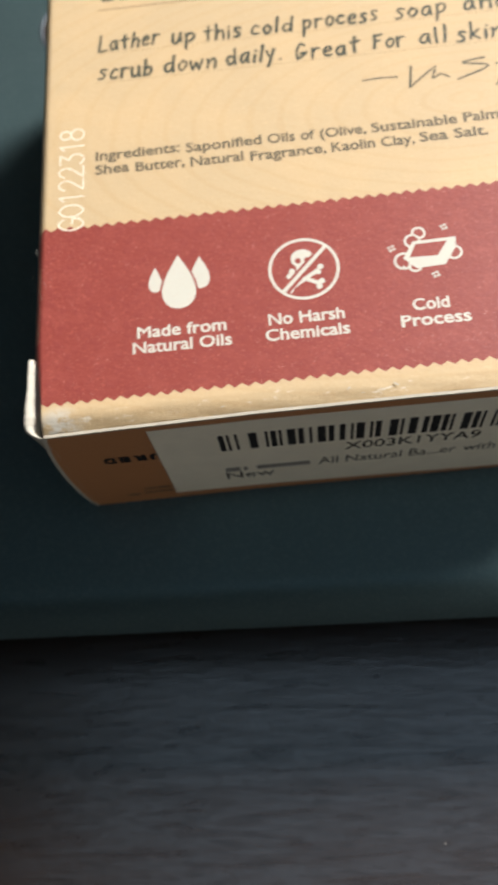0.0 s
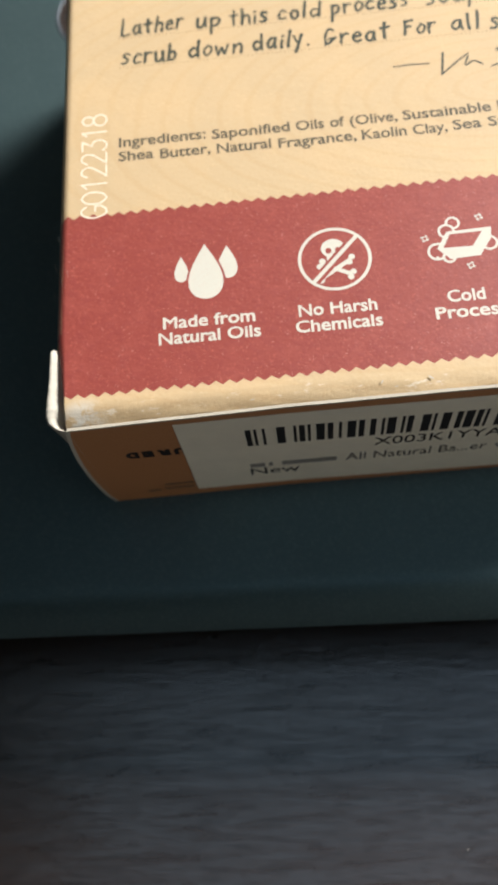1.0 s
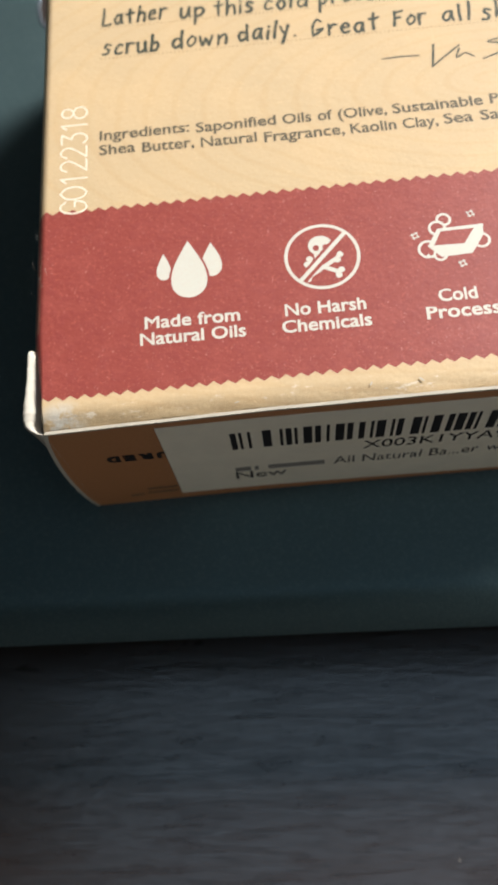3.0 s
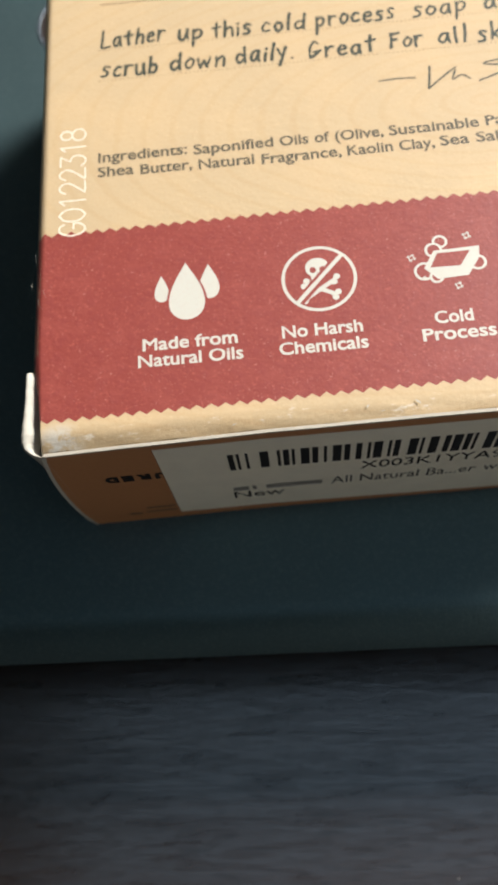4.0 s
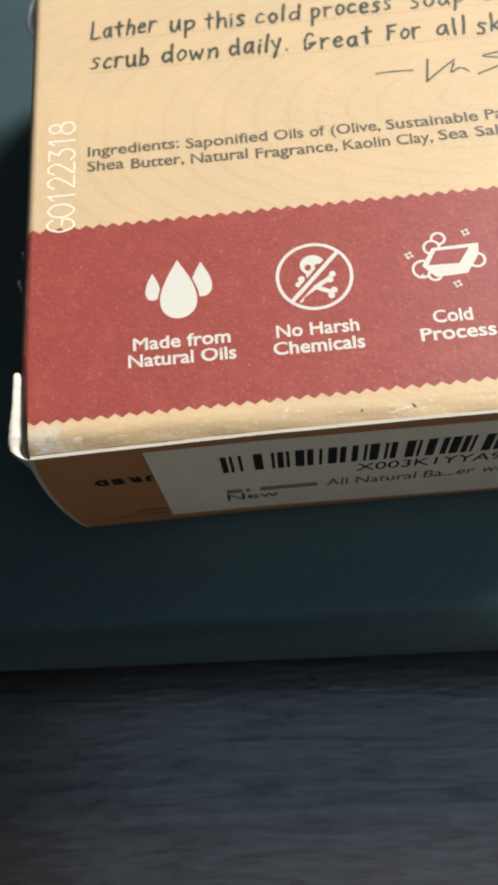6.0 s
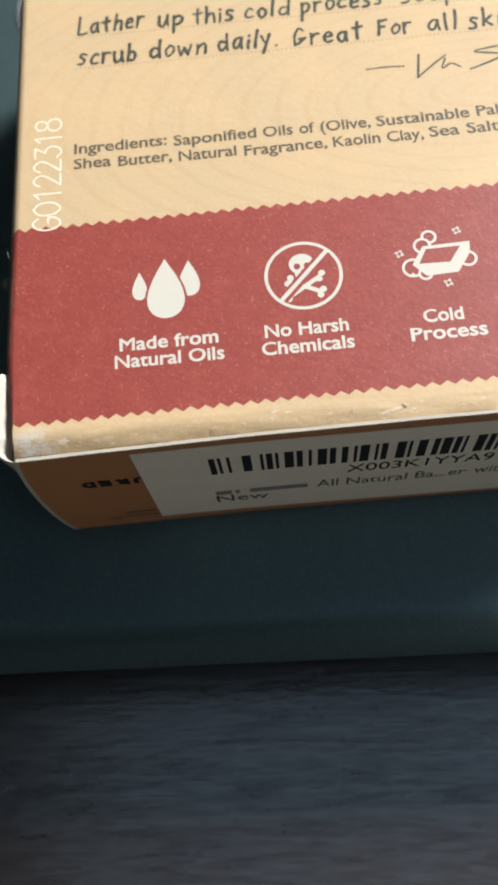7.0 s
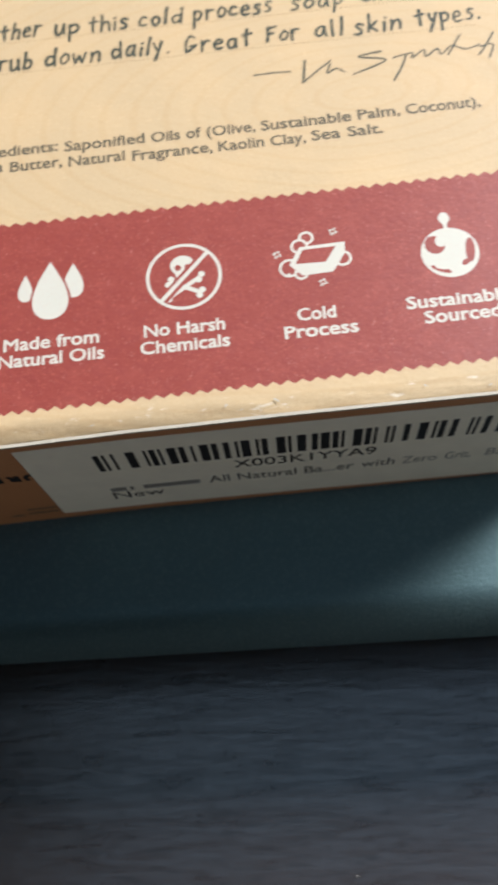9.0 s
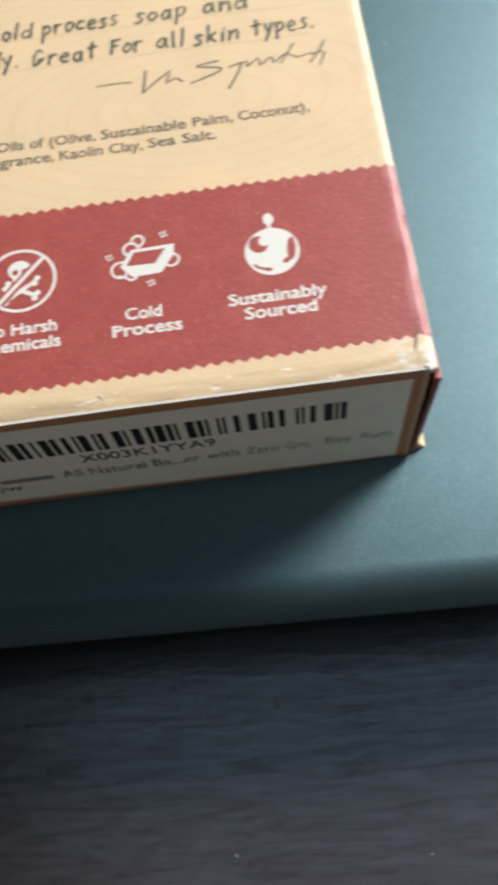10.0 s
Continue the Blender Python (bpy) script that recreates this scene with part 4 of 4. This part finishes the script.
def build_label(face):
    bm = bmesh.new()
    foot = lambda u: 0.21 - 0.022 * (u - 1.22)
    sheet(bm, span(1.22, 7.885, 30), span(0.0, 1.0, 8), lambda u, v: on_front(0.008)(u, foot(u) + (2.535 - foot(u)) * v))
    sheet(bm, span(1.22, 7.885, 30), [0.0, 1.0], lambda u, v: on_front(0.008 * (1 - v))(u, 2.535))
    label = part("shipping_label", bm, M_PAPER, face, "white paper label with a barcode", smooth=True)
    at = on_front(0.011)
    # bars: runs of dark and light modules, one pattern a character
    code = "211214" + "331121" + "123122" + "123122" + "221132" + "112331" + "123221" + "312113" + "312113" + "111323" + "321122" + "241112" + "2331112"
    step = (7.12 - 2.045) / sum(int(c) for c in code)
    u = 2.045
    for k, c in enumerate(code):
        w = int(c) * step
        if k % 2 == 0:
            bm = bmesh.new()
            shape(bm, [(u, 1.635), (u + w, 1.635), (u + w, 2.16), (u, 2.16)], at)
            part("bar", bm, M_BLACK, label)
        u += w
    def line(text, u0, u1, v, cap, mat, bold=0.0):
        bm = bmesh.new()
        lettering(bm, text, u0, u1, v, cap, at, bold)
        part("label_line", bm, mat, label)
    line("X003K1YYA9", 3.66, 5.43, 1.29, 0.25, M_BLACK, 0.0)
    line("All Natural Ba...er", 3.30, 5.17, 0.82, 0.25, M_PALE, 0.0)
    line("with", 5.27, 5.70, 0.83, 0.25, M_PALE, 0.0)
    for text, u0, u1 in (("Zero", 5.80, 6.24), ("Grit,", 6.345, 6.68), ("Bay", 6.875, 7.22), ("Rum", 7.35, 7.76)):
        line(text, u0, u1, 0.83, 0.24, M_FAINT, 0.0)
    line("New", 2.01, 2.68, 0.565, 0.25, M_BLACK, 0.0)
    for u0, u1 in ((2.02, 2.22), (2.27, 2.32), (2.45, 3.18)):
        bm = bmesh.new()
        shape(bm, [(u0, 0.85), (u1, 0.85), (u1, 0.99), (u0, 0.99)], at)
        part("print_bar", bm, M_FAINT, label)


build_box()


# ---- dust on the lid and the desk ----
def build_dust():
    bm = bmesh.new()
    for x, y, z in ((7.81, -5.37, -3.295), (4.78, -5.07, -3.295), (9.05, 7.7, 0.004)):
        made = bmesh.ops.create_icosphere(bm, subdivisions=1, radius=0.010 * CM)["verts"]
        for v in made:
            v.co = Vector((v.co.x * 1.6 + x * CM, v.co.y + y * CM, LID_Z + z * CM + v.co.z * 0.5))
    dust = new("dust", mesh_of("dust", bm, M_TORN))
    tagged(dust, "few pale specks of dust on desk and laptop", "dust", kind="stuff")


build_dust()
